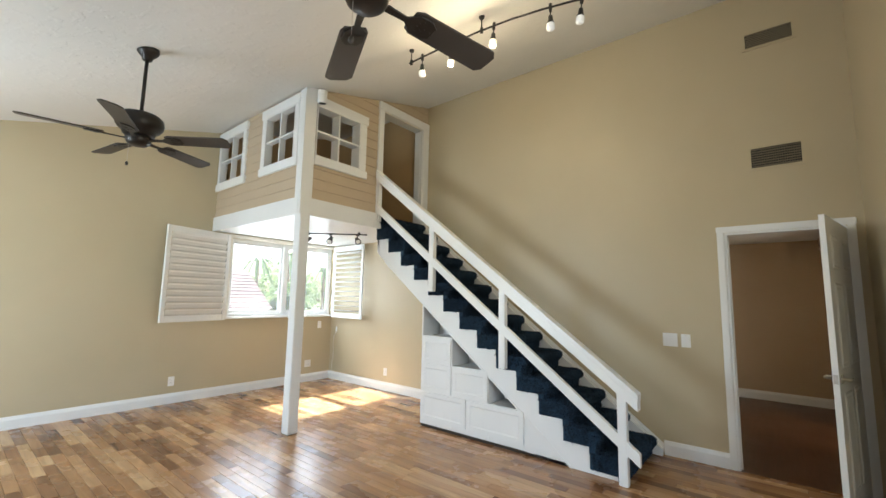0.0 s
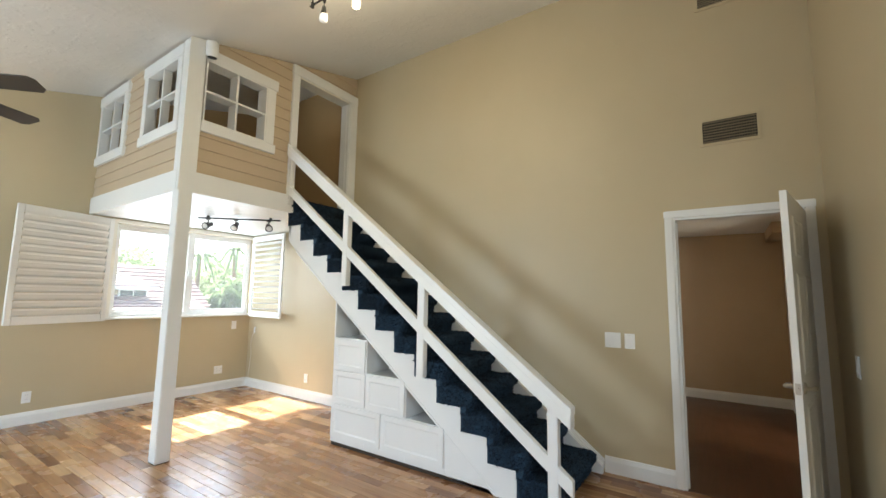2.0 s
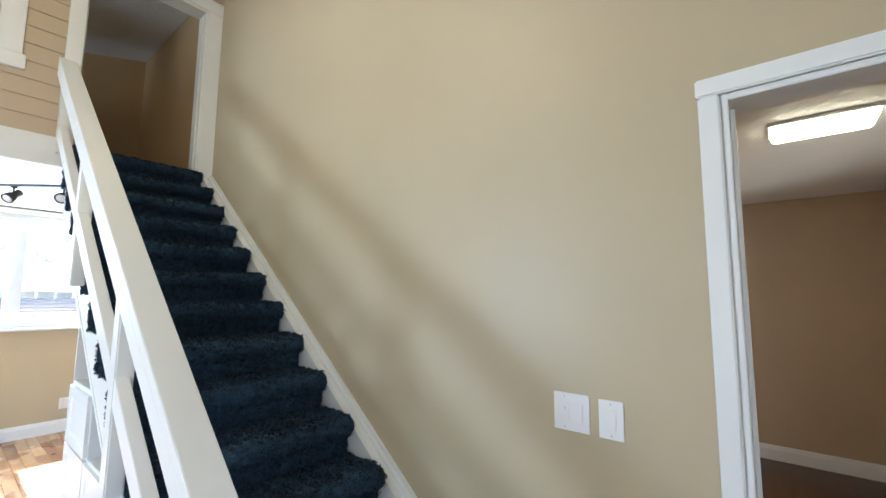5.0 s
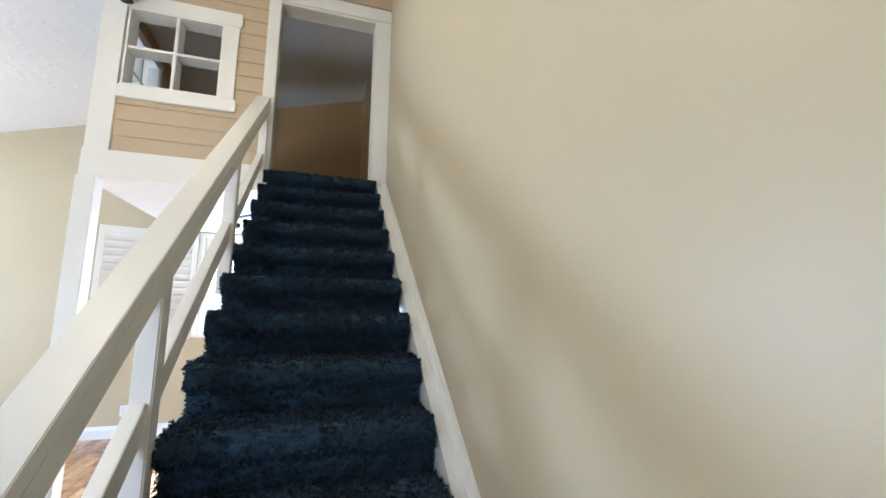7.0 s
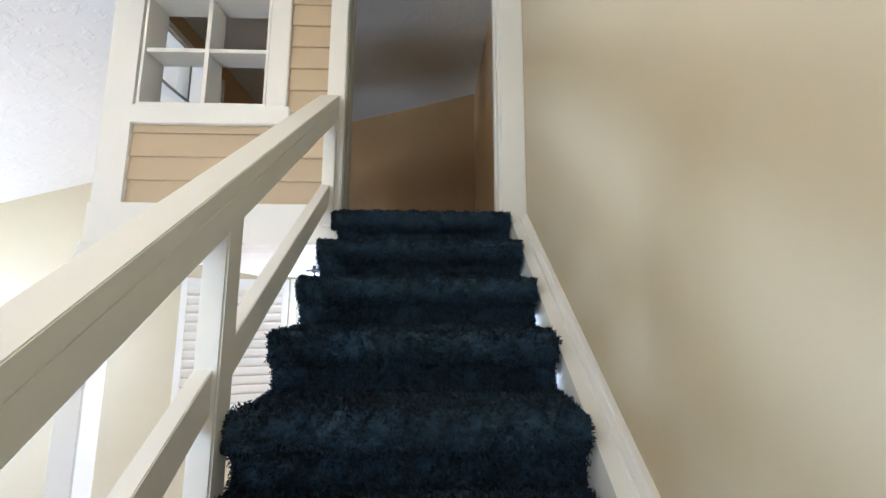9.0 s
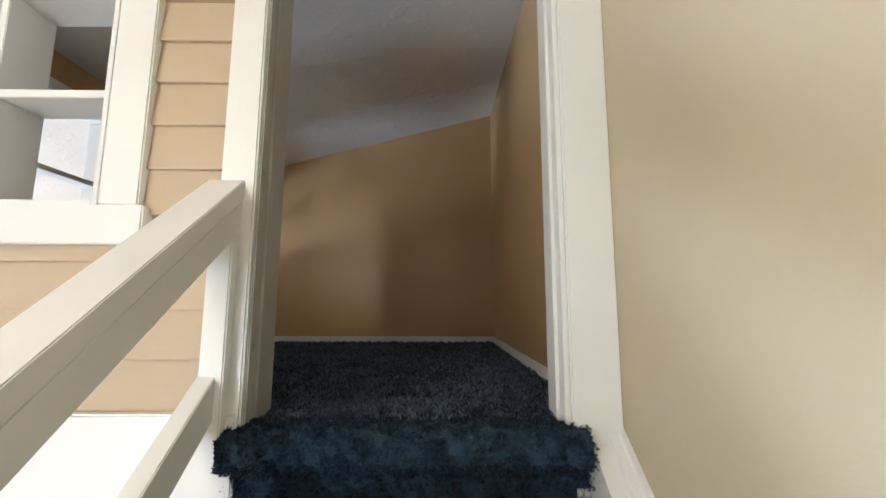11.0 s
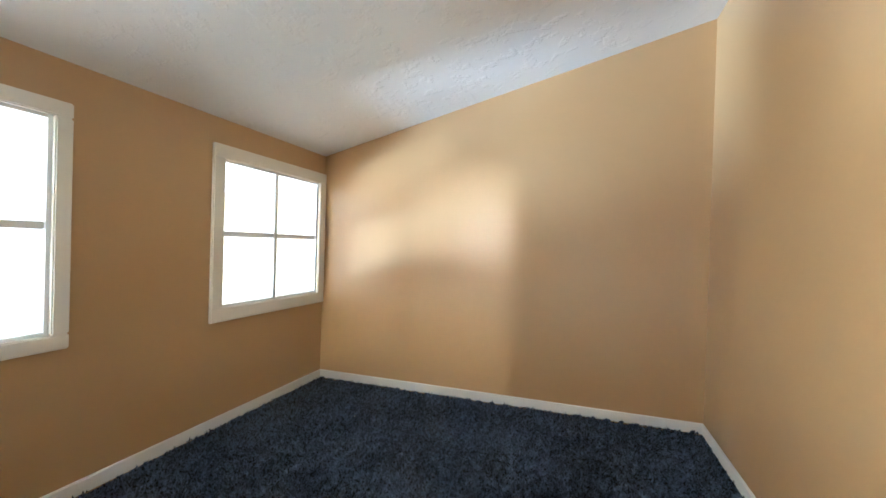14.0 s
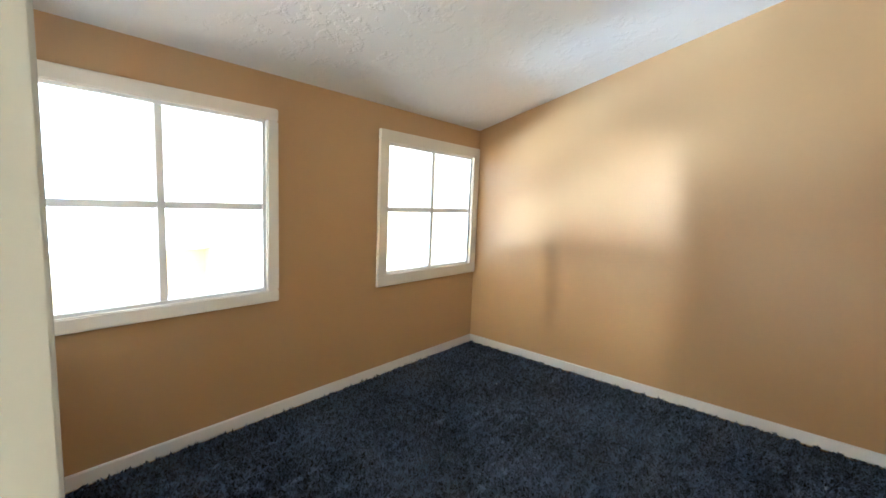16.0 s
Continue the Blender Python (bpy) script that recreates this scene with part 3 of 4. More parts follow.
def tufts(name, spots, length, width, mat, parent, seed, label=""):
    """Pile: two crossed blades a tuft, at spots of (place, normal)."""
    rng = np.random.default_rng(seed)
    P0, N0 = spots
    n = len(P0)
    lean = rng.normal(0, 0.26, (n, 3))
    wad = np.zeros((n, 3))
    for j in range(9):
        way = rng.normal(0, 1, 3)
        way *= rng.uniform(70, 190) / np.linalg.norm(way)
        wad += np.sin(P0 @ way + rng.uniform(0, 6.28))[:, None] * rng.normal(0, 0.2, 3)
    lean += wad
    d = N0 + lean - np.array([0, 0, 0.15])
    d /= np.linalg.norm(d, axis=1, keepdims=True)
    ln = length * rng.uniform(0.7, 1.15, (n, 1)) * np.clip(1 + 0.35 * wad[:, 2:], 0.6, 1.3)
    u = np.cross(d, rng.normal(0, 1, (n, 3)))
    u /= np.linalg.norm(u, axis=1, keepdims=True) + 1e-9
    v = np.cross(d, u)
    w = width * rng.uniform(0.7, 1.3, (n, 1))
    base = P0 - N0 * 0.004
    mid = base + d * ln * 0.6
    tip = base + d * ln + rng.normal(0, 0.22, (n, 3)) * ln * 0.5
    vs = np.stack([base - u * w * 0.5, base + u * w * 0.5, mid + v * w * 0.62, mid - v * w * 0.62, tip], axis=1).reshape(-1, 3)
    k = np.arange(n)[:, None] * 5
    tris = np.concatenate([k + [0, 1, 2], k + [1, 0, 3], k + [2, 3, 4]], axis=1).reshape(-1)
    me = bpy.data.meshes.new(name)
    me.vertices.add(n * 5)
    me.vertices.foreach_set("co", vs.ravel())
    me.loops.add(len(tris))
    me.loops.foreach_set("vertex_index", tris)
    me.polygons.add(len(tris) // 3)
    me.polygons.foreach_set("loop_start", np.arange(0, len(tris), 3))
    me.update()
    me.validate()
    me.materials.append(mat)
    ob = new(name, me)
    ob.parent = parent
    return tagged(ob, label, "", "", "stuff")


def along(points, x0, x1, per_m2, seed):
    """Even random spots on a strip that follows points of (y, z), drawn out from x0 to x1."""
    rng = np.random.default_rng(seed)
    pts = np.array(points, float)
    seg = np.linalg.norm(np.diff(pts, axis=0), axis=1)
    total = seg.sum()
    n = int(total * (x1 - x0) * per_m2)
    s = rng.uniform(0, total, n)
    cum = np.concatenate([[0], np.cumsum(seg)])
    i = np.clip(np.searchsorted(cum, s, "right") - 1, 0, len(seg) - 1)
    f = ((s - cum[i]) / seg[i])[:, None]
    yz = pts[i] * (1 - f) + pts[i + 1] * f
    t = (pts[i + 1] - pts[i]) / seg[i][:, None]
    nrm = np.stack([np.zeros(n), t[:, 1], -t[:, 0]], axis=1)
    place = np.column_stack([rng.uniform(x0, x1, n), yz])
    return place, nrm


CX0, CX1 = -0.962, -0.088
for k in range(14):
    yn, zz = Y0 - GO * k, ZTOP - RISE * k
    back = GO + 0.10 if k else 0.12
    poly = step_outline(yn, zz - 0.008, back, 0.135)
    bm = bmesh.new()
    prism(bm, poly, "x", CX0 + 0.008, CX1 - 0.004)
    bmesh.ops.recalc_face_normals(bm, faces=bm.faces)
    st = own(part("step", bm, CARPET), stair)
    face = list(reversed(poly[2:]))
    place, nrm = along(face, CX0, CX1, 42000 if k < 7 else 20000, 100 + k)
    # the open side of the step
    rng = np.random.default_rng(300 + k)
    m = 2000 if k < 7 else 1000
    sy, sz = rng.uniform(yn + 0.006, yn + back - 0.02, m), rng.uniform(zz - 0.142, zz - 0.012, m)
    inside = (sy > yn + 0.056) | (np.hypot(sy - yn - 0.046, sz - zz + 0.054) < 0.05)
    sy, sz = sy[inside], sz[inside]
    m = len(sy)
    sp = np.column_stack([np.full(m, CX0 + 0.006), sy, sz])
    sn = np.tile([-1.0, 0, 0.0], (m, 1))
    place, nrm = np.concatenate([place, sp]), np.concatenate([nrm, sn])
    pile = tufts("carpet_nap", (place, nrm), 0.016, 0.0056 if k < 7 else 0.0075, CARPET, st, 500 + k)

# open-side string board, skirting on the wall
bm = bmesh.new()
line = [(0.02, ZTOP - 0.125)]
for k in range(14):
    yn, zz = Y0 - GO * k, ZTOP - RISE * k
    line += [(yn + 0.10, zz - 0.125), (yn + 0.10, max(zz - RISE - 0.125, 0.0))]
line += [(-2.74, 0.0), (-2.63, nosing(-2.63) - 0.566), (-0.04, nosing(-0.04) - 0.57), (0.02, nosing(0.0) - 0.54)]
prism(bm, line, "x", -0.938, -0.905)
own(part("string_board", bm, WHITE), stair)
bm = bmesh.new()
prism(bm, [(-0.13, nosing(-0.13) - 0.56), (-0.13, nosing(-0.13) - 0.585), (-2.62, nosing(-2.62) - 0.585), (-2.62, nosing(-2.62) - 0.56)], "x", -0.942, -0.938)
own(part("string_bead", bm, WHITE), stair)
for x0, x1, up, dn in ((-0.078, -0.036, -0.085, 0.34), (-0.036, -0.016, -0.062, 0.12), (-0.016, -0.001, -0.045, 0.12)):
    bm = bmesh.new()
    prism(bm, [(-0.025, nosing(-0.025) + up), (-3.16, nosing(-3.16) + up + 0.0), (-3.16, max(0.0, nosing(-3.16) - dn)), (-2.9, max(0.0, nosing(-2.9) - dn)), (-0.025, nosing(-0.025) - dn)], "x", x0, x1)
    own(part("skirt_moulding", bm, WHITE), stair)

# ---- handrail ----
rail = thing("stair_railing", (-1.0, -3.07, 0), "white painted timber railing with two sloping rails", "railing")
RS = 0.7585


def sloped(name, z_at0, height, x0, x1, y0, y1):
    bm = bmesh.new()
    prism(bm, [(y0, z_at0 + RS * y0), (y1, z_at0 + RS * y1), (y1, z_at0 + RS * y1 - height), (y0, z_at0 + RS * y0 - height)], "x", x0, x1)
    bevel(bm, 0.0025)
    return own(part(name, bm, WHITE), rail)


sloped("top_rail", 3.162, 0.052, -1.053, -0.957, -0.022, -3.205)
sloped("rail_face", 3.162 - 0.052, 0.085, -1.0515, -0.9585, -0.022, -3.20)
sloped("lower_rail", 2.70, 0.105, -1.022, -0.978, -0.022, -3.20)
for y, zb in ((-1.0, 1.53), (-1.95, 0.775), (-3.07, 0.0)):
    own(boxes("baluster", [(-1.024, -0.9635, y - 0.036, y + 0.036, zb, 3.162 + RS * y - 0.10)], WHITE, None, bev=0.005), rail)
own(boxes("baluster", [(-1.02, -0.96, -0.06, -0.026, 2.45, 3.0)], WHITE, None, bev=0.004), rail)

# ---- cabinet under the stairs ----
cab = thing("under_stair_cabinet", (-0.5, -1.6, 0), "white built-in cabinet with drawers, doors and open niches", "cabinet")
CF = -0.932
own(boxes("body", [(CF, -0.10, -1.265, -0.81, 0.03, 1.02)], WHITE, None, bev=0.003), cab)
own(boxes("body", [(CF, -0.10, -1.745, -1.2652, 0.03, 0.715)], WHITE, None, bev=0.003), cab)
own(boxes("body", [(CF, -0.10, -2.155, -1.7452, 0.03, 0.395)], WHITE, None, bev=0.003), cab)
bm = bmesh.new()
prism(bm, [(-2.1552, 0.03), (-2.70, 0.03), (-2.62, nosing(-2.62) - 0.575), (-2.1552, 0.395)], "x", CF, CF + 0.3)
own(part("end_panel", bm, WHITE), cab)
own(boxes("plinth", [(CF + 0.004, -0.10, -2.70, -0.82, 0.0, 0.03)], DARKGAP), cab)
bm = bmesh.new()
prism(bm, [(-0.81, 1.02), (-0.828, 1.02), (-0.828, nosing(-0.828) - 0.57), (-0.81, nosing(-0.81) - 0.57)], "x", CF, -0.10)
own(part("side_panel", bm, WHITE), cab)
bm = bmesh.new()
prism(bm, [(-0.83, 1.02), (-0.83, nosing(-0.83) - 0.45), (-2.15, nosing(-2.15) - 0.45), (-2.15, 0.395), (-1.746, 0.395), (-1.746, 0.715), (-1.266, 0.715), (-1.266, 1.02)], "x", -0.62, -0.60)
own(part("niche_back", bm, WHITE), cab)


def cabinet_front(name, y0, y1, z0, z1):
    """A slab with a bevelled, sunk field."""
    bm = bmesh.new()
    f0, f1, f2 = CF - 0.0005, CF - 0.016, CF - 0.009
    a, b, c = 0.0, 0.045, 0.058
    rings = []
    for x, d in ((f0, a), (f1, a), (f1, b), (f2, c)):
        rings.append([bm.verts.new((x, yy, zz)) for yy, zz in ((y0 + d, z0 + d), (y1 - d, z0 + d), (y1 - d, z1 - d), (y0 + d, z1 - d))])
    for r0, r1 in zip(rings, rings[1:]):
        for i in range(4):
            bm.faces.new((r0[i], r0[(i + 1) % 4], r1[(i + 1) % 4], r1[i]))
    bm.faces.new(rings[-1])
    bm.faces.new(rings[0][::-1])
    return own(part(name, bm, WHITE), cab)


cabinet_front("door", -1.252, -0.835, 0.715, 1.0)
cabinet_front("door", -1.262, -0.835, 0.405, 0.705)
cabinet_front("door", -1.735, -1.275, 0.405, 0.700)
cabinet_front("drawer", -1.462, -0.825, 0.085, 0.388)
cabinet_front("drawer", -2.145, -1.474, 0.085, 0.388)

# ---- hall doorway and door ----
hd = thing("door_trim", (0.0, -4.16, 0), "white painted casing round the hall doorway", "door trim", "", "structure")
own(boxes("casing", [(-0.018, -0.001, -3.745, -3.688, 0, 2.11)], WHITE, None, bev=0.005), hd)
own(boxes("casing", [(-0.018, -0.001, -4.627, -4.57, 0, 2.11)], WHITE, None, bev=0.005), hd)
own(boxes("casing", [(-0.020, -0.001, -4.632, -3.683, 2.11, 2.168)], WHITE, None, bev=0.005), hd)
own(boxes("jamb", [(-0.004, 0.124, -3.765, -3.7452, 0, 2.11)], WHITE, None, bev=0.003), hd)
own(boxes("jamb", [(-0.004, 0.124, -4.5698, -4.55, 0, 2.11)], WHITE, None, bev=0.003), hd)
own(boxes("jamb", [(-0.004, 0.124, -4.55, -3.765, 2.09, 2.1098)], WHITE, None, bev=0.003), hd)
own(boxes("stop", [(0.05, 0.062, -3.777, -3.765, 0, 2.078)], WHITE, None, bev=0.002), hd)
own(boxes("strike_plate", [(0.012, 0.04, -3.767, -3.7652, 0.92, 1.0)], STEEL), hd)

door = new("door_1")
tagged(door, "open white six-panel hall door with a brushed nickel lever", "door", "", "structure")
DW, DH = 0.80, 2.07
bm = bmesh.new()
box(bm, 0, DW, -0.0175, 0.0175, 0, DH)
bevel(bm, 0.002, 1)
part("leaf", bm, WHITE, door)
for sgn in (-1, 1):
    for u0, u1 in ((0.10, 0.335), (0.44, 0.675)):
        for z0, z1 in ((0.20, 0.86), (1.02, 1.60), (1.70, 1.94)):
            bm = bmesh.new()
            rings = []
            for d, h in ((0, 0.0), (0.012, 0.006), (0.03, 0.002), (0.045, 0.005)):
                rings.append([bm.verts.new((x, sgn * (0.0176 + h), z)) for x, z in ((u0 + d, z0 + d), (u1 - d, z0 + d), (u1 - d, z1 - d), (u0 + d, z1 - d))])
            for r0, r1 in zip(rings, rings[1:]):
                for i in range(4):
                    bm.faces.new((r0[i], r0[(i + 1) % 4], r1[(i + 1) % 4], r1[i]))
            bm.faces.new(rings[-1])
            part("door_panel", bm, WHITE, door)
    bm = bmesh.new()
    m = Matrix.Translation((DW - 0.065, sgn * 0.0176, 0.96)) @ pose(0, 0, 0, -90 * sgn)
    lathe(bm, [(0.031, 0), (0.031, 0.006), (0.026, 0.011), (0.012, 0.014), (0.011, 0.05), (0.009, 0.052)], 20, m)
    lev = part("lever_handle", bm, STEEL, door, "brushed nickel lever handle", smooth=True)
    bm = bmesh.new()
    y = sgn * (0.0176 + 0.046)
    for a, b, r in (((DW - 0.06, y, 0.96), (DW - 0.12, y, 0.962), 0.0095), ((DW - 0.12, y, 0.962), (DW - 0.178, y + sgn * -0.006, 0.955), 0.0085)):
        rod(bm, a, b, r, 12)
    part("grip", bm, STEEL, lev, smooth=True)
boxes("latch_plate", [(DW, DW + 0.0015, -0.012, 0.012, 0.93, 0.99)], STEEL, door)
boxes("latch_bolt", [(DW + 0.0015, DW + 0.010, -0.006, 0.006, 0.95, 0.97)], STEEL, door, bev=0.002)
for z in (0.2, 1.05, 1.82):
    bm = bmesh.new()
    rod(bm, (-0.004, -0.022, z - 0.045), (-0.004, -0.022, z + 0.045), 0.006, 10)
    box(bm, -0.002, 0.0, -0.018, 0.018, z - 0.044, z + 0.044)
    part("hinge", bm, STEEL, door, "brushed nickel hinge")
door.matrix_basis = pose(-0.028, -4.552, 0.012, 0, 0, 180 - 13)

# hall things
hl = thing("hall_light", (1.40, -4.05, 2.42), "flat rectangular frosted ceiling light, switched on", "ceiling light")
HALLGLOW = glow("hall_lamp_glow", (1.0, 0.80, 0.48), 2.0)
own(boxes("base", [(1.27, 1.53, -4.29, -3.85, 2.40, 2.4198)], WHITE, None, bev=0.004), hl)
own(boxes("diffuser", [(1.285, 1.515, -4.275, -3.865, 2.37, 2.3998)], HALLGLOW, None, bev=0.01), hl)
ht = thing("door_trim", (2.7, -3.46, 0), "white painted casing on the hall side wall", "door trim", "", "structure")
own(boxes("casing", [(2.25, 2.33, -3.468, -3.4502, 0, 2.05)], WHITE, None, bev=0.004), ht)
own(boxes("casing", [(3.10, 3.18, -3.468, -3.4502, 0, 2.05)], WHITE, None, bev=0.004), ht)
own(boxes("casing", [(2.25, 3.18, -3.468, -3.4502, 2.05, 2.13)], WHITE, None, bev=0.004), ht)
own(boxes("panel", [(2.33, 3.10, -3.46, -3.4502, 0.01, 2.05)], WHITE, None, bev=0.003), ht)
tagged(boxes("soffit", [(2.6, 3.6, -4.78, -4.60, 2.28, 2.42)], HALL, kind="structure"), "tan painted soffit in the hall corner", "soffit")

# ---- wall plates ----
def wall_plate(name, m, w, h, rockers, label, category):
    """A cover plate; local x across, z up, -y out of the wall."""
    ob = new(name)
    tagged(ob, label, category, "wall plates")
    boxes("plate", [(-w / 2, w / 2, -0.006, -0.0005, -h / 2, h / 2)], PLASTIC, ob, bev=0.002)
    for kind, x in rockers:
        if kind == "rocker":
            boxes("surround", [(x - 0.0175, x + 0.0175, -0.0072, -0.006, -0.034, 0.034)], PLASTIC, ob)
            bm = bmesh.new()
            prism(bm, [(-0.0072, -0.031), (-0.0115, -0.030), (-0.009, 0.0), (-0.0085, 0.031), (-0.0072, 0.031)], "x", x - 0.0155, x + 0.0155)
            part("rocker", bm, PLASTIC, ob)
        elif kind == "slider":
            boxes("surround", [(x - 0.0175, x + 0.0175, -0.0072, -0.006, -0.034, 0.034)], PLASTIC, ob)
            boxes("slider", [(x - 0.004, x + 0.004, -0.013, -0.0072, 0.006, 0.018)], PLASTIC, ob, bev=0.001)
        else:
            for z in (-0.02, 0.02):
                sock = boxes("socket", [(x - 0.0165, x + 0.0165, -0.0085, -0.006, z - 0.014, z + 0.014)], PLASTIC, ob, bev=0.003)
                boxes("slot", [(x - 0.008, x - 0.006, -0.0087, -0.0084, z - 0.003, z + 0.006), (x + 0.006, x + 0.008, -0.0087, -0.0084, z - 0.003, z + 0.006)], DARKGAP, sock)
    for z in (-h / 2 + 0.012, h / 2 - 0.012):
        bm = bmesh.new()
        lathe(bm, [(0.003, 0), (0.003, 0.001)], 8, Matrix.Translation((rockers[0][1], -0.006, z)) @ pose(0, 0, 0, 90))
        part("screw", bm, STEEL, ob)
    ob.matrix_basis = m
    return ob


wall_plate("light_switch", pose(-0.0005, -3.255, 1.094, 0, 0, -90), 0.128, 0.128, [("slider", -0.024), ("rocker", 0.024)], "white double switch plate on the tan stair wall", "switch")
wall_plate("light_switch", pose(-0.0005, -3.39, 1.092, 0, 0, -90), 0.08, 0.125, [("rocker", 0.0)], "white single switch plate on the tan stair wall", "switch")
wall_plate("light_switch", pose(-0.49, SOUTH + 0.0005, 1.08, 0, 0, 180), 0.075, 0.125, [("rocker", 0.0)], "white switch plate on the wall beside the door", "switch")
wall_plate("outlet", pose(-2.503, NORTH - 0.0005, 0.287, 0, 0, 0), 0.075, 0.12, [("socket", 0.0)], "white power outlet above the baseboard", "outlet")
wall_plate("outlet", pose(-0.446, NORTH - 0.0005, 0.30, 0, 0, 0), 0.12, 0.115, [("socket", -0.026), ("socket", 0.026)], "white double outlet plate near the corner", "outlet")
wall_plate("outlet", pose(-0.25, NORTH - 0.0005, 0.95, 0, 0, 0), 0.075, 0.12, [("rocker", 0.0)], "white small plate under the window", "outlet")
wall_plate("outlet", pose(-0.0005, 0.782, 0.285, 0, 0, -90), 0.075, 0.12, [("socket", 0.0)], "white power outlet below the stairs", "outlet")
wall_plate("outlet", pose(-0.0005, 2.08, 0.87, 0, 0, -90), 0.04, 0.09, [("rocker", 0.0)], "small white plate in the corner under the window", "outlet")


# ---- cable in the corner ----
cable = thing("cable", (-0.03, 2.10, 0.13), "thin white cable down the corner from a small plate", "cable")
bm = bmesh.new()
drop = [Vector((-0.006 - 0.006 * math.sin(k * 0.9), 2.09 + 0.05 * (1 - k / 12) * math.sin(k * 0.5) + 0.008 * k, 0.83 - 0.058 * k)) for k in range(13)]
for a, b in zip(drop, drop[1:]):
    rod(bm, a, b, 0.0028, 6)
own(part("lead", bm, PLASTIC, smooth=True), cable)

# ---- air vents ----
def air_vent(y0, y1, z0, z1, label, grid):
    v = thing("air_vent", (0, (y0 + y1) / 2, (z0 + z1) / 2), label, "air vent", "wall vents")
    f = 0.022
    own(boxes("backing", [(-0.002, -0.0005, y0 + f, y1 - f, z0 + f, z1 - f)], BLACK), v)
    own(boxes("frame", [(-0.010, -0.0005, y0, y1, z0, z0 + f), (-0.010, -0.0005, y0, y1, z1 - f, z1), (-0.010, -0.0005, y0, y0 + f, z0 + f, z1 - f), (-0.010, -0.0005, y1 - f, y1, z0 + f, z1 - f)], WALL), v)
    n = 8
    for i in range(n):
        z = z0 + f + (z1 - z0 - 2 * f) * (i + 0.5) / n
        bm = bmesh.new()
        prism(bm, [(-0.0025, z - 0.004), (-0.009, z + 0.002), (-0.009, z + 0.0035), (-0.0025, z - 0.0025)], "y", y0 + f, y1 - f)
        own(part("slat", bm, VENT), v)
    if grid:
        m = 22
        bm = bmesh.new()
        for i in range(1, m):
            y = y0 + f + (y1 - y0 - 2 * f) * i / m
            box(bm, -0.0095, -0.004, y - 0.0014, y + 0.0014, z0 + f, z1 - f)
        own(part("fins", bm, VENT, kind="stuff"), v)
    return v


VENT = metal("bronze_vent_metal", (0.26, 0.22, 0.145), 0.5, 0.3)
air_vent(-4.362, -3.966, 2.668, 2.892, "dark metal grille with fine fins on the wall", True)
air_vent(-4.365, -3.98, 3.83, 4.01, "dark slatted return vent high on the wall", False)


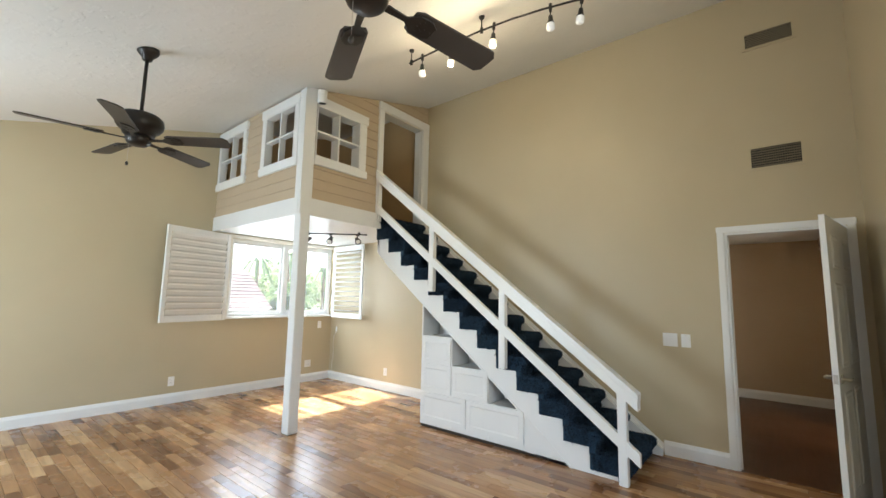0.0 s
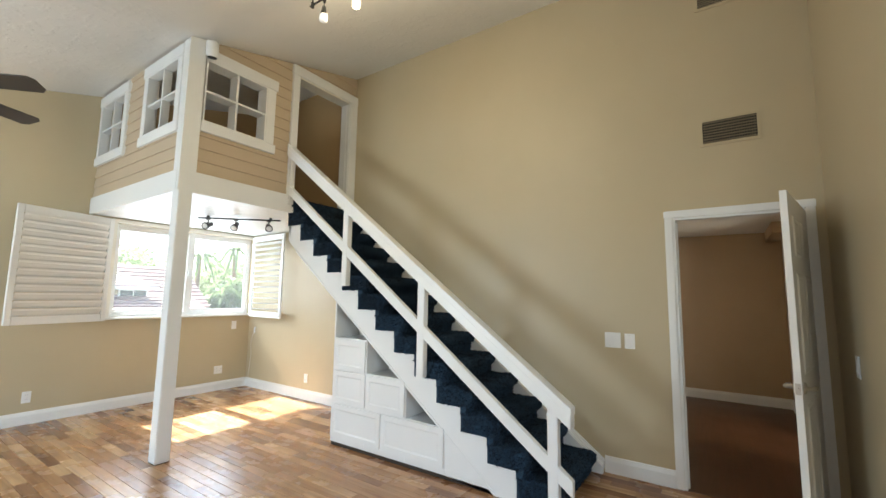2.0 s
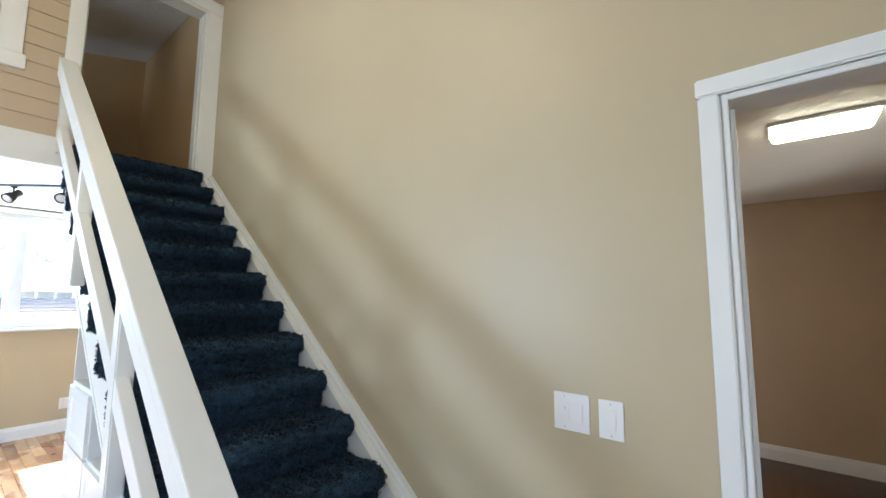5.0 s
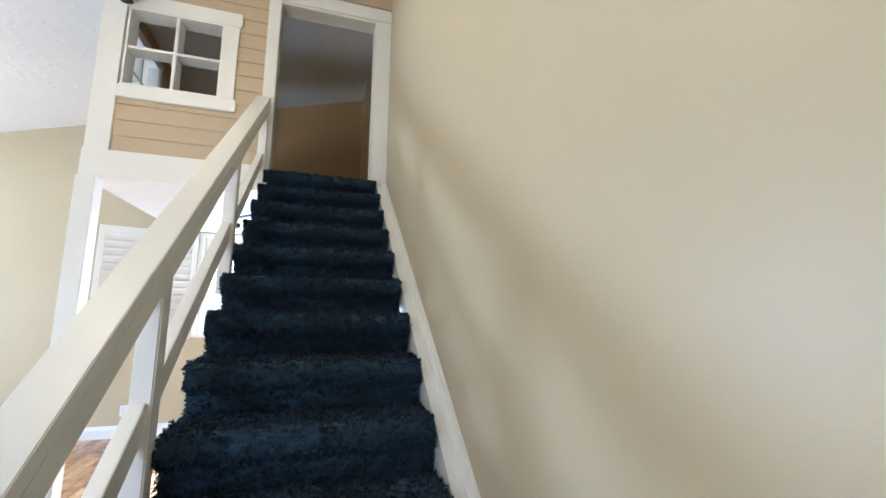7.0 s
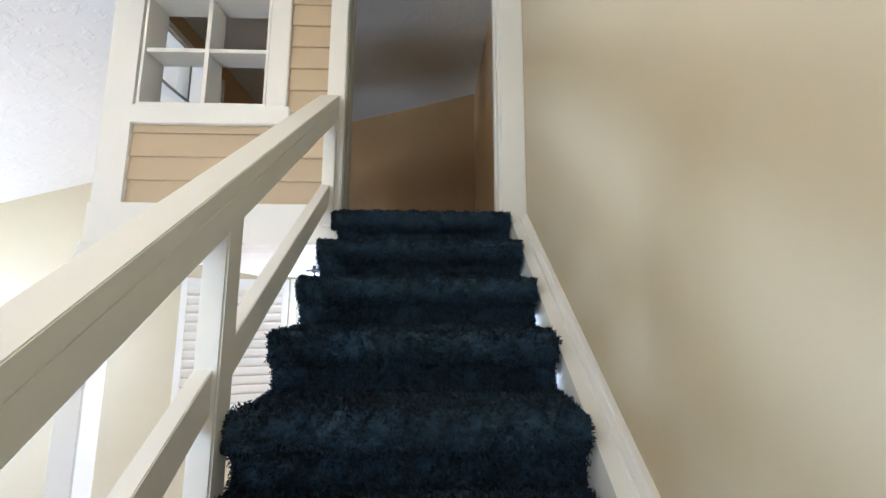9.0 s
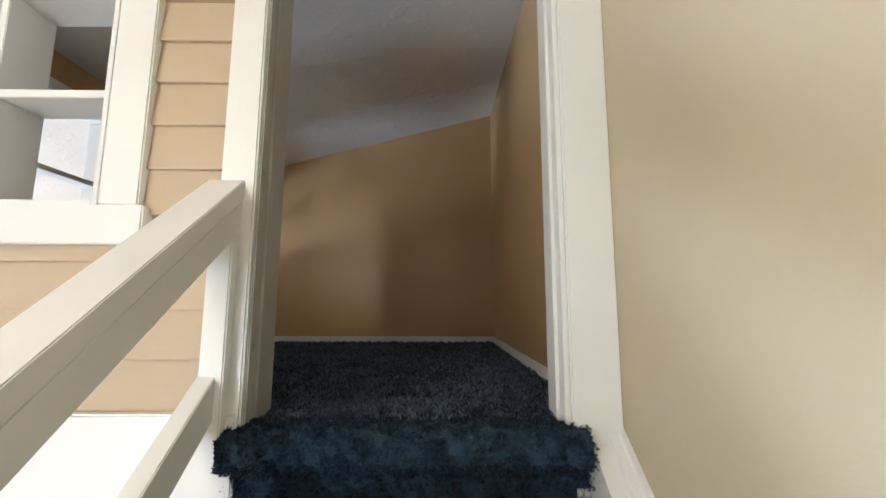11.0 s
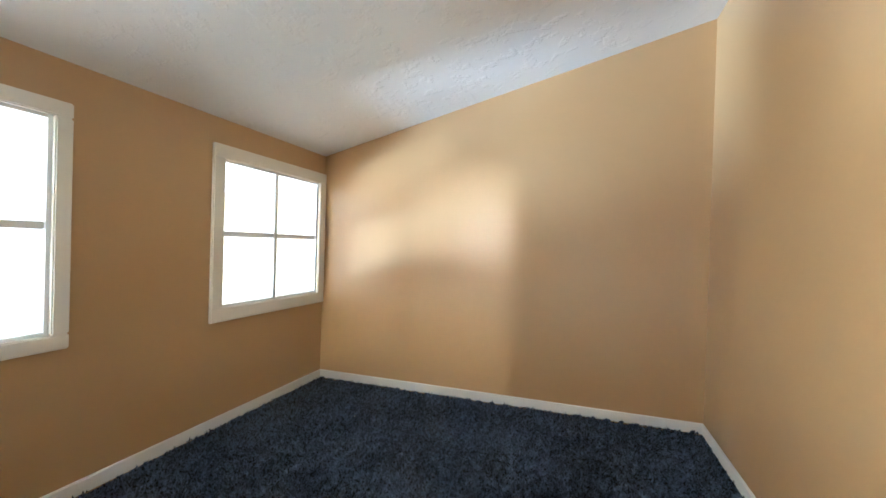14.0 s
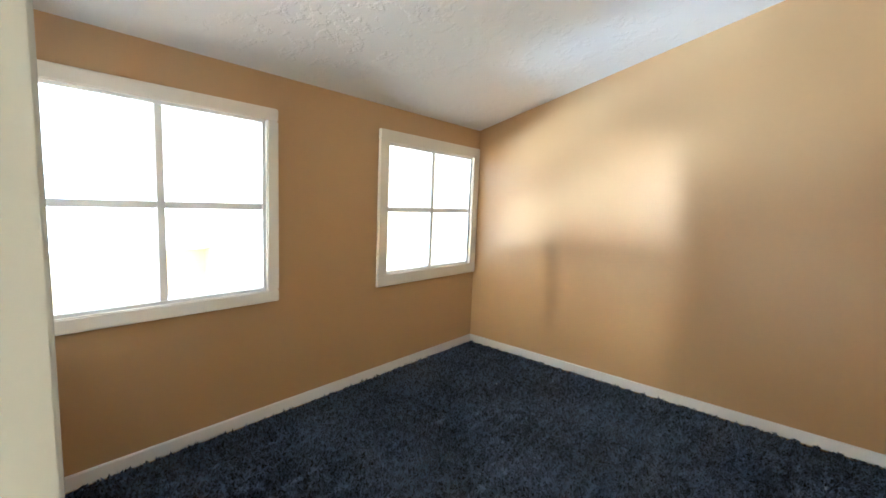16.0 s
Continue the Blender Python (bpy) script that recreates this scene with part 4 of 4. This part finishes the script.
# ---- ceiling fans ----
def ceiling_fan(x, y, blade_z, first, radius, label):
    top = ceiling_z(x)
    fan = thing("ceiling_fan", (x, y, top), label, "ceiling fan", "ceiling fans")
    bm = bmesh.new()
    lathe(bm, [(0.078, 0.02), (0.08, -0.012), (0.07, -0.03), (0.052, -0.052), (0.04, -0.062), (0.035, -0.088), (0.02, -0.095)], 28, Matrix.Translation((0, 0, 0)))
    part("canopy", bm, BRONZE, fan, smooth=True)
    hz = blade_z - top
    bm = bmesh.new()
    rod(bm, (0, 0, hz + 0.24), (0, 0, -0.08), 0.0135, 14)
    part("downrod", bm, BRONZE, fan, smooth=True)
    bm = bmesh.new()
    lathe(bm, [(0.02, hz + 0.25), (0.035, hz + 0.235), (0.06, hz + 0.225), (0.135, hz + 0.205), (0.158, hz + 0.185), (0.165, hz + 0.15), (0.162, hz + 0.115), (0.14, hz + 0.085), (0.115, hz + 0.07), (0.11, hz + 0.045), (0.09, hz + 0.03)], 36)
    part("motor_housing", bm, BRONZE, fan, smooth=True)
    bm = bmesh.new()
    lathe(bm, [(0.088, hz + 0.03), (0.09, hz + 0.0), (0.078, hz - 0.025), (0.06, hz - 0.04), (0.02, hz - 0.046)], 28)
    part("switch_cup", bm, BRONZE, fan, smooth=True)
    # one blade with its iron, shared by all five
    w0, w1, r0, r1, t = 0.064, 0.074, 0.215, radius, 0.0045
    outline = [(r0, -w0 * 0.75), (r0 + 0.03, -w0), (r1 - 0.03, -w1), (r1, -w1 + 0.03), (r1, w1 - 0.03), (r1 - 0.03, w1), (r0 + 0.03, w0), (r0, w0 * 0.75)]
    blade_me = iron_me = None
    for k in range(5):
        turn = pose(0, 0, hz + 0.012, 0, 0, first + 72 * k) @ pose(0, 0, 0, -12)
        if blade_me is None:
            bm = bmesh.new()
            prism(bm, outline, "z", -t, t)
            bevel(bm, 0.002, 1)
            b = part("blade", bm, BLADE, fan)
            blade_me = b.data
            bm = bmesh.new()
            prism(bm, [(0.085, -0.018), (0.19, -0.014), (0.235, -0.05), (0.30, -0.052), (0.335, -0.03), (0.335, 0.03), (0.30, 0.052), (0.235, 0.05), (0.19, 0.014), (0.085, 0.018)], "z", -t - 0.010, -t - 0.001)
            bevel(bm, 0.002, 1)
            for sy in (-0.022, 0.022):
                lathe(bm, [(0.014, 0), (0.014, 0.002)], 12, Matrix.Translation((0.265, sy, -t - 0.013)))
            for px in (0.25, 0.29, 0.32):
                lathe(bm, [(0.005, 0), (0.003, 0.003)], 8, Matrix.Translation((px, 0, -t - 0.014)))
            i = part("blade_iron", bm, BRONZE, b)
            iron_me = i.data
        else:
            b = new("blade", blade_me)
            b.parent = fan
            i = new("blade_iron", iron_me)
            i.parent = b
        b.matrix_basis = turn
    bm = bmesh.new()
    rod(bm, (-0.055, 0.012, hz - 0.02), (-0.055, 0.012, hz - 0.19), 0.0012, 6)
    part("pull_chain", bm, STEEL, fan)
    bm = bmesh.new()
    lathe(bm, [(0.003, hz - 0.185), (0.010, hz - 0.192), (0.012, hz - 0.203), (0.008, hz - 0.214), (0.002, hz - 0.217)], 12, Matrix.Translation((-0.055, 0.012, 0)))
    part("pull_knob", bm, BLADE, fan, smooth=True)
    return fan


ceiling_fan(-3.713, -0.2, 2.665, -117.5, 0.70, "dark bronze five-blade ceiling fan on a downrod, at rest")
ceiling_fan(-3.665, -2.925, 2.625, -9.5, 0.70, "dark bronze five-blade ceiling fan near the monorail lights")

# ---- monorail lights on the sloped ceiling ----
BULBGLASS = glow("frosted_bulb_glow", (1.0, 0.80, 0.45), 0.26, (0.9, 0.87, 0.8))
DIMBULB = glow("frosted_bulb_dim", (1.0, 0.92, 0.8), 0.06, (0.9, 0.88, 0.84))
mono = thing("monorail_light", (-1.8, -2.2, 3.85), "black curved monorail with frosted bulbs under the sloped ceiling", "track light")
curve = [(-1.835, -1.36), (-1.84, -1.6), (-1.835, -1.9), (-1.82, -2.19), (-1.775, -2.48), (-1.70, -2.74), (-1.60, -2.98), (-1.47, -3.2), (-1.30, -3.4)]


def on_rail(s):
    i = min(int(s), len(curve) - 2)
    f = s - i
    x = curve[i][0] * (1 - f) + curve[i + 1][0] * f
    y = curve[i][1] * (1 - f) + curve[i + 1][1] * f
    return Vector((x, y, ceiling_z(x) - 0.135))


bm = bmesh.new()
samples = [on_rail(s * 0.25) for s in range((len(curve) - 1) * 4 + 1)]
for a, b in zip(samples, samples[1:]):
    rod(bm, a, b + (b - a) * 0.06, 0.0085, 8)
own(part("rail", bm, BLACK, smooth=True), mono)
for s in (0.12, 3.1, 6.2):
    p = on_rail(s)
    bm = bmesh.new()
    rod(bm, p - Vector((0, 0, 0.02)), p + Vector((0, 0, 0.13)), 0.006, 10)
    lathe(bm, [(0.022, 0.115), (0.026, 0.136)], 16, Matrix.Translation(p))
    lathe(bm, [(0.014, -0.022), (0.014, 0.022)], 12, Matrix.Translation(p))
    own(part("standoff", bm, BLACK), mono)
for s, tx, ty, mat in ((0.75, 0.0, 0.0, DIMBULB), (2.05, 0.28, -0.2, BULBGLASS), (3.5, 0.0, 0.1, BULBGLASS), (5.25, 0.0, 0.0, DIMBULB), (6.2, 0.1, 0.0, DIMBULB)):
    p = on_rail(s)
    m = Matrix.Translation(p) @ Euler((tx, ty, 0)).to_matrix().to_4x4()
    bm = bmesh.new()
    lathe(bm, [(0.012, 0.03), (0.014, 0.0), (0.013, -0.035), (0.005, -0.04), (0.005, -0.075), (0.017, -0.08), (0.019, -0.105), (0.022, -0.12), (0.032, -0.145), (0.030, -0.147)], 16, m)
    h = own(part("head", bm, BLACK, smooth=True), mono)
    bm = bmesh.new()
    lathe(bm, [(0.026, -0.140), (0.031, -0.148), (0.033, -0.175), (0.031, -0.196), (0.022, -0.203)], 16, m)
    own(part("bulb", bm, mat, smooth=True), mono)
    if mat is BULBGLASS:
        lit = new("bulb_light", bpy.data.lights.new("bulb_light", "POINT"))
        lit.data.energy, lit.data.color, lit.data.shadow_soft_size = 2.6, (1.0, 0.74, 0.42), 0.03
        lit.location = m @ Vector((0, 0, -0.24))

# ---- track with three spots under the loft ----
track = thing("track_light", (-1.17, 0.62, 2.366), "black track with three spot heads under the loft", "track light")
A, B = Vector((-1.42, 1.13, 2.335)), Vector((-0.79, 0.42, 2.335))
way = (B - A).normalized()
bm = bmesh.new()
box(bm, 0, (B - A).length, -0.014, 0.014, -0.008, 0.008)
bmesh.ops.transform(bm, matrix=Matrix.Translation(A) @ way.to_track_quat("X", "Z").to_matrix().to_4x4(), verts=bm.verts)
own(part("track_bar", bm, BLACK), track)
for f in (0.12, 0.88):
    p = A.lerp(B, f)
    own(boxes("mount", [(p.x - 0.012, p.x + 0.012, p.y - 0.012, p.y + 0.012, p.z + 0.008, 2.3665)], BLACK), track)
SPOT = metal("grey_bronze_spot", (0.06, 0.055, 0.05), 0.4, 0.5)
for f, aim in ((0.125, (-0.85, -0.35, -0.35)), (0.455, (-0.6, -0.45, -0.6)), (0.86, (-0.35, -0.75, -0.45))):
    p = A.lerp(B, f)
    bm = bmesh.new()
    box(bm, p.x - 0.018, p.x + 0.018, p.y - 0.018, p.y + 0.018, p.z - 0.022, p.z - 0.008)
    rod(bm, p - Vector((0, 0, 0.02)), p - Vector((0, 0, 0.075)), 0.006, 10)
    stem = own(part("stem", bm, SPOT), track)
    m = Matrix.Translation(p - Vector((0, 0, 0.085))) @ Vector(aim).to_track_quat("Z", "Y").to_matrix().to_4x4()
    bm = bmesh.new()
    lathe(bm, [(0.016, -0.065), (0.026, -0.06), (0.027, -0.005), (0.034, 0.005), (0.041, 0.03), (0.043, 0.055), (0.036, 0.055), (0.030, 0.045)], 22, m)
    own(part("spot_head", bm, SPOT, smooth=True), track)
    bm = bmesh.new()
    lathe(bm, [(0.031, 0.0455), (0.033, 0.050), (0.022, 0.056)], 18, m)
    own(part("lens", bm, PLASTIC, smooth=True), track)

# ---- cylinder spot at the loft's front corner ----
cyl = thing("corner_spot", (-1.985, -0.10, 3.83), "white cylinder spot light on the loft corner", "spot light")
bm = bmesh.new()
lathe(bm, [(0.052, 0.075), (0.055, 0.06), (0.055, -0.06), (0.05, -0.075), (0.045, -0.075), (0.043, -0.06)], 26, pose(0, 0, -0.06, 8, -6, 0))
part("shell", bm, WHITE, cyl, smooth=True)
bm = bmesh.new()
lathe(bm, [(0.042, -0.064), (0.04, -0.0785), (0.02, -0.079)], 22, pose(0, 0, -0.06, 8, -6, 0))
part("lens", bm, BLACK, cyl, smooth=True)
boxes("bracket", [(-0.02, 0.02, 0.03, 0.079, -0.03, 0.01)], WHITE, cyl, bev=0.003)

# ---- wall lamp on the end wall ----
lamp = thing("wall_lamp", (-4.62, NORTH, 1.68), "dark bronze wall lamp with a lit cream shade", "wall lamp")
boxes("back_plate", [(-0.085, 0.085, -0.022, -0.0005, -0.048, 0.042)], BRONZE, lamp, bev=0.006)
bm = bmesh.new()
rod(bm, (0, -0.02, 0.0), (-0.06, -0.12, 0.0), 0.008, 10)
rod(bm, (-0.06, -0.12, 0.0), (-0.24, -0.14, 0.0), 0.008, 10)
rod(bm, (-0.24, -0.14, -0.02), (-0.24, -0.14, 0.08), 0.010, 10)
part("arm", bm, BRONZE, lamp, smooth=True)
bm = bmesh.new()
lathe(bm, [(0.012, -0.004), (0.012, 0.012), (0.004, 0.02)], 12, Matrix.Translation((0, -0.026, 0)) @ pose(0, 0, 0, 90))
part("knob", bm, BLACK, lamp)
bm = bmesh.new()
for k in range(28):
    a0, a1 = 2 * math.pi * k / 28, 2 * math.pi * (k + 1) / 28
    for ra, za, rb, zb in ((0.13, 0.03, 0.10, 0.20),):
        q = [bm.verts.new((-0.24 + r * math.cos(a), -0.14 + r * math.sin(a) * 0.8, z)) for r, z, a in ((ra, za, a0), (ra, za, a1), (rb, zb, a1), (rb, zb, a0))]
        bm.faces.new(q)
bmesh.ops.remove_doubles(bm, verts=bm.verts, dist=1e-5)
bmesh.ops.solidify(bm, geom=bm.faces[:], thickness=0.003)
part("shade", bm, glow("lit_cream_shade", (1.0, 0.72, 0.32), 0.27, (0.8, 0.7, 0.5)), lamp, smooth=True)
bulb = new("lamp_bulb_light", bpy.data.lights.new("lamp_bulb_light", "POINT"))
bulb.data.energy, bulb.data.color, bulb.data.shadow_soft_size = 0.6, (1.0, 0.72, 0.42), 0.03
bulb.location = (-4.86, NORTH - 0.14, 1.80)

# ---- loft carpet ----
lc = thing("loft_carpet", (-1.0, 1.15, LZ), "dark navy shag carpet covering the loft floor, tones lifted", "carpet")
bm = bmesh.new()
bmesh.ops.create_grid(bm, x_segments=60, y_segments=64, size=0.5)
for v in bm.verts:
    v.co = Vector((LX + 0.004 + (v.co.x + 0.5) * (-0.02 - LX), 0.02 + (v.co.y + 0.5) * (NORTH - 0.036 - 0.02), 2.5235))
    v.co.z += 0.003 * noise.noise(v.co * 9)
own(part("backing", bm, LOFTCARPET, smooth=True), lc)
rng = np.random.default_rng(77)
n = 165000
pl = np.column_stack([rng.uniform(LX + 0.014, -0.03, n), rng.uniform(0.03, NORTH - 0.03, n), np.full(n, 2.525)])
keep = ~((pl[:, 1] < LY + 0.01) & ((pl[:, 0] < -0.91) | (pl[:, 0] > -0.15)))
pl = pl[keep]
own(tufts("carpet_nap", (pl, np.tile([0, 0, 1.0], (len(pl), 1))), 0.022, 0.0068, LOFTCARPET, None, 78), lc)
lint = thing("lint", (-1.55, 1.78, 2.543), "tiny white lint speck on the navy carpet", "lint")
bm = bmesh.new()
bmesh.ops.create_icosphere(bm, subdivisions=1, radius=0.005)
for v in bm.verts:
    v.co *= 0.6 + 0.5 * noise.noise(v.co * 300)
part("speck", bm, PLASTIC, lint)

# ---- outside ----
ROOF = paint("terracotta_roof", (0.17, 0.095, 0.078), (0.21, 0.12, 0.10), 0.8, grain=8, blotch=0.6)
STUCCO = paint("pale_stucco", (0.40, 0.35, 0.29), (0.46, 0.41, 0.34), 0.8, grain=12, blotch=0.5)
LEAF = paint("green_leaves", (0.07, 0.11, 0.04), (0.11, 0.15, 0.06), 0.6, grain=3, blotch=0.8)
nodes, links = LEAF.node_tree.nodes, LEAF.node_tree.links
thin = nodes.new("ShaderNodeBsdfTranslucent")
thin.inputs["Color"].default_value = (0.30, 0.38, 0.16, 1)
leaf_mix = nodes.new("ShaderNodeMixShader")
leaf_mix.inputs[0].default_value = 0.35
links.new(nodes["Principled BSDF"].outputs[0], leaf_mix.inputs[1])
links.new(thin.outputs[0], leaf_mix.inputs[2])
links.new(leaf_mix.outputs[0], nodes["Material Output"].inputs["Surface"])
BARK = paint("brown_bark", (0.16, 0.11, 0.07), (0.24, 0.17, 0.11), 0.9, grain=9)
GRASS = paint("dry_ground", (0.14, 0.14, 0.07), (0.24, 0.21, 0.13), 0.9, grain=2, blotch=0.1)
GZ = -2.9
bm = bmesh.new()
bmesh.ops.create_grid(bm, x_segments=2, y_segments=2, size=900)
gr = part("ground", bm, GRASS, kind="structure")
gr.location.z = GZ
tagged(gr, "dry grassy ground around the houses", "ground")
PANE = paint("dark_house_pane", (0.05, 0.06, 0.07), (0.08, 0.10, 0.11), 0.15)

house = thing("house", (-1, 20, GZ), "pale stucco neighbour house with terracotta tile roofs", "house")
own(boxes("wall", [(-10.0, 5.3, 15.4, 19.8, GZ, 0.85)], STUCCO), house)
own(boxes("wing_wall", [(-9.5, 3.2, 14.9, 17.0, GZ, 1.62)], STUCCO), house)
own(boxes("lower_wall", [(-9.5, 4.4, 12.9, 15.4, GZ, 0.35)], STUCCO), house)


def tiled_slope(name, x0, x1, y0, z0, y1, z1, courses, hip=0.0):
    """A roof slope from the eave (y0, z0) up to (y1, z1): overlapping tile courses, each a step proud of the next; hip draws in the right end."""
    bm = bmesh.new()
    for k in range(courses):
        f, g = k / courses, (k + 1.25) / courses
        ya, za, yb, zb = y0 + (y1 - y0) * f, z0 + (z1 - z0) * f, y0 + (y1 - y0) * min(g, 1), z0 + (z1 - z0) * min(g, 1)
        e0, e1 = x1 - hip * f, x1 - hip * min(g, 1)
        top = [(x0, ya, za + 0.05), (e0, ya, za + 0.05), (e1, yb, zb + 0.012), (x0, yb, zb + 0.012)]
        hi = [bm.verts.new(p) for p in top]
        lo = [bm.verts.new((p[0], p[1], p[2] - 0.06)) for p in top]
        bm.faces.new(hi)
        bm.faces.new(lo[::-1])
        for i in range(4):
            bm.faces.new((lo[i], lo[(i + 1) % 4], hi[(i + 1) % 4], hi[i]))
    return own(part(name, bm, ROOF), house)


tiled_slope("roof", -10.5, 5.8, 15.0, 0.77, 17.6, 2.57, 11)
tiled_slope("roof", -10.5, 5.8, 20.2, 0.77, 17.6, 2.57, 11)
tiled_slope("wing_roof", -10.0, 3.55, 14.45, 1.62, 17.4, 2.50, 9, 1.3)
tiled_slope("lower_roof", -10.0, 4.9, 12.4, 0.32, 14.9, 1.27, 9)
own(boxes("fascia", [(-10.0, 3.5, 14.44, 14.5, 1.50, 1.63)], WHITE), house)
for x in (-6.0, -2.4, 0.6, 2.3):
    w = own(boxes("window", [(x, x + 0.95, 14.84, 14.92, 0.9, 1.50)], WHITE), house)
    for a in (0.05, 0.5):
        own(boxes("pane", [(x + a, x + a + 0.4, 14.82, 14.85, 0.95, 1.46)], PANE), house).parent = w


def leaf_cloud(parent, centre, size, count, seed, leaf):
    rng = np.random.default_rng(seed)
    d = rng.normal(0, 1, (count, 3))
    d /= np.linalg.norm(d, axis=1, keepdims=True)
    r = rng.uniform(0.45, 1.0, (count, 1)) ** 0.6
    lump = 1 + 0.35 * np.sin(d[:, :1] * 5 + seed) * np.cos(d[:, 1:2] * 6 - seed)
    c = np.array(centre) + d * r * lump * np.array(size)
    u = rng.normal(0, 1, (count, 3))
    v = rng.normal(0, 1, (count, 3))
    s = leaf * rng.uniform(0.6, 1.4, (count, 1))
    u, v = u / np.linalg.norm(u, axis=1, keepdims=True) * s, v / np.linalg.norm(v, axis=1, keepdims=True) * s * 0.5
    vs = np.stack([c - u, c + v, c + u, c - v], axis=1).reshape(-1, 3)
    me = bpy.data.meshes.new("crown")
    me.from_pydata(vs.tolist(), [], [[4 * i, 4 * i + 1, 4 * i + 2, 4 * i + 3] for i in range(count)])
    me.materials.append(LEAF)
    ob = new("crown", me)
    own(ob, parent)
    return ob


def tree(x, y, h, spread, seed):
    t = thing("tree", (x, y, GZ), "leafy green tree beyond the neighbour roof", "tree", "far trees")
    bm = bmesh.new()
    lathe(bm, [(0.22, GZ), (0.16, GZ + h * 0.3), (0.10, GZ + h * 0.6), (0.03, GZ + h * 0.9)], 10, Matrix.Translation((x, y, 0)))
    rnd = random.Random(seed)
    for k in range(6):
        a = rnd.uniform(0, 6.28)
        z = GZ + h * rnd.uniform(0.35, 0.6)
        rod(bm, (x, y, z), (x + math.cos(a) * spread * 0.7, y + math.sin(a) * spread * 0.7, z + h * 0.22), 0.05, 6)
    own(part("trunk", bm, BARK), t)
    leaf_cloud(t, (x, y, GZ + h * 0.72), (spread, spread, h * 0.32), 2600, seed, 0.22)
    return t


for x, y, h, s, sd in ((1.5, 33, 7.0, 3.0, 3), (9.5, 36, 7.6, 3.2, 5), (17, 34, 7.0, 3.4, 8), (26, 40, 7.0, 4.0, 11), (8.0, 17.5, 4.5, 1.1, 13), (-6, 38, 7.5, 3.5, 17)):
    tree(x, y, h, s, sd)


def palm(x, y, h, seed):
    t = thing("palm_tree", (x, y, GZ), "tall palm tree with drooping fronds", "palm tree", "palms")
    bm = bmesh.new()
    lathe(bm, [(0.2, GZ), (0.15, GZ + h * 0.5), (0.13, GZ + h)], 10, Matrix.Translation((x, y, 0)))
    own(part("trunk", bm, BARK), t)
    rnd = random.Random(seed)
    bm = bmesh.new()
    for k in range(22):
        a = 6.283 * k / 22 + rnd.uniform(-0.1, 0.1)
        up = rnd.uniform(-0.2, 1.0)
        prev = None
        for i in range(9):
            s = i / 8
            c = Vector((x + math.cos(a) * 1.9 * s, y + math.sin(a) * 1.9 * s, GZ + h + up * s * 1.2 - 1.8 * s * s))
            wv = Vector((-math.sin(a), math.cos(a), -0.5)) * (0.16 * (1 - s) ** 0.5 + 0.02) * (1.0 if i % 2 else 0.55)
            wv2 = Vector((math.sin(a), -math.cos(a), -0.5)) * wv.length
            cur = (bm.verts.new(c + wv), bm.verts.new(c), bm.verts.new(c + wv2))
            if prev:
                bm.faces.new((prev[0], prev[1], cur[1], cur[0]))
                bm.faces.new((prev[1], prev[2], cur[2], cur[1]))
            prev = cur
    own(part("crown", bm, LEAF), t)


palm(9.4, 24, 6.9, 1)
palm(11.8, 24, 7.4, 2)
palm(19.0, 30, 7.0, 4)

# ---- floor planks ----
PW, GAPW = 0.083, 0.0016
rng = random.Random(21)
LENGTHS = (0.30, 0.45, 0.60, 0.80, 1.05)
plank_me = {}
for ln in LENGTHS:
    bm = bmesh.new()
    vs = box(bm, GAPW / 2, PW - GAPW / 2, 0.0012, ln - 0.0012, -0.012, 0.0)
    bevel(bm, 0.0012, 1)
    bmesh.ops.recalc_face_normals(bm, faces=bm.faces)
    me = bpy.data.meshes.new("plank")
    bm.to_mesh(me)
    bm.free()
    me.materials.append(FLOOR)
    plank_me[ln] = me
singles, rest = 0, bmesh.new()
x = -0.001 - PW
row = 0
while x > WEST - 0.02:
    y = SOUTH - rng.uniform(0, 0.5)
    while y < NORTH:
        ln = rng.choice(LENGTHS)
        a, b = max(y, SOUTH), min(y + ln, NORTH)
        if b - a > 0.02:
            whole = a == y and b == y + ln
            if whole and singles < 300 and -4.2 < x < -0.9 and -1.9 < y < 2.0:
                pk = new("plank", plank_me[ln])
                pk.location = (x, y, 0.0)
                pk.parent = floor
                singles += 1
            else:
                box(rest, x + GAPW / 2, x + PW - GAPW / 2, a + 0.0012, b - 0.0012, -0.012, 0.0)
        y += ln
    x -= PW
part("planks", rest, FLOOR, floor, kind="stuff")
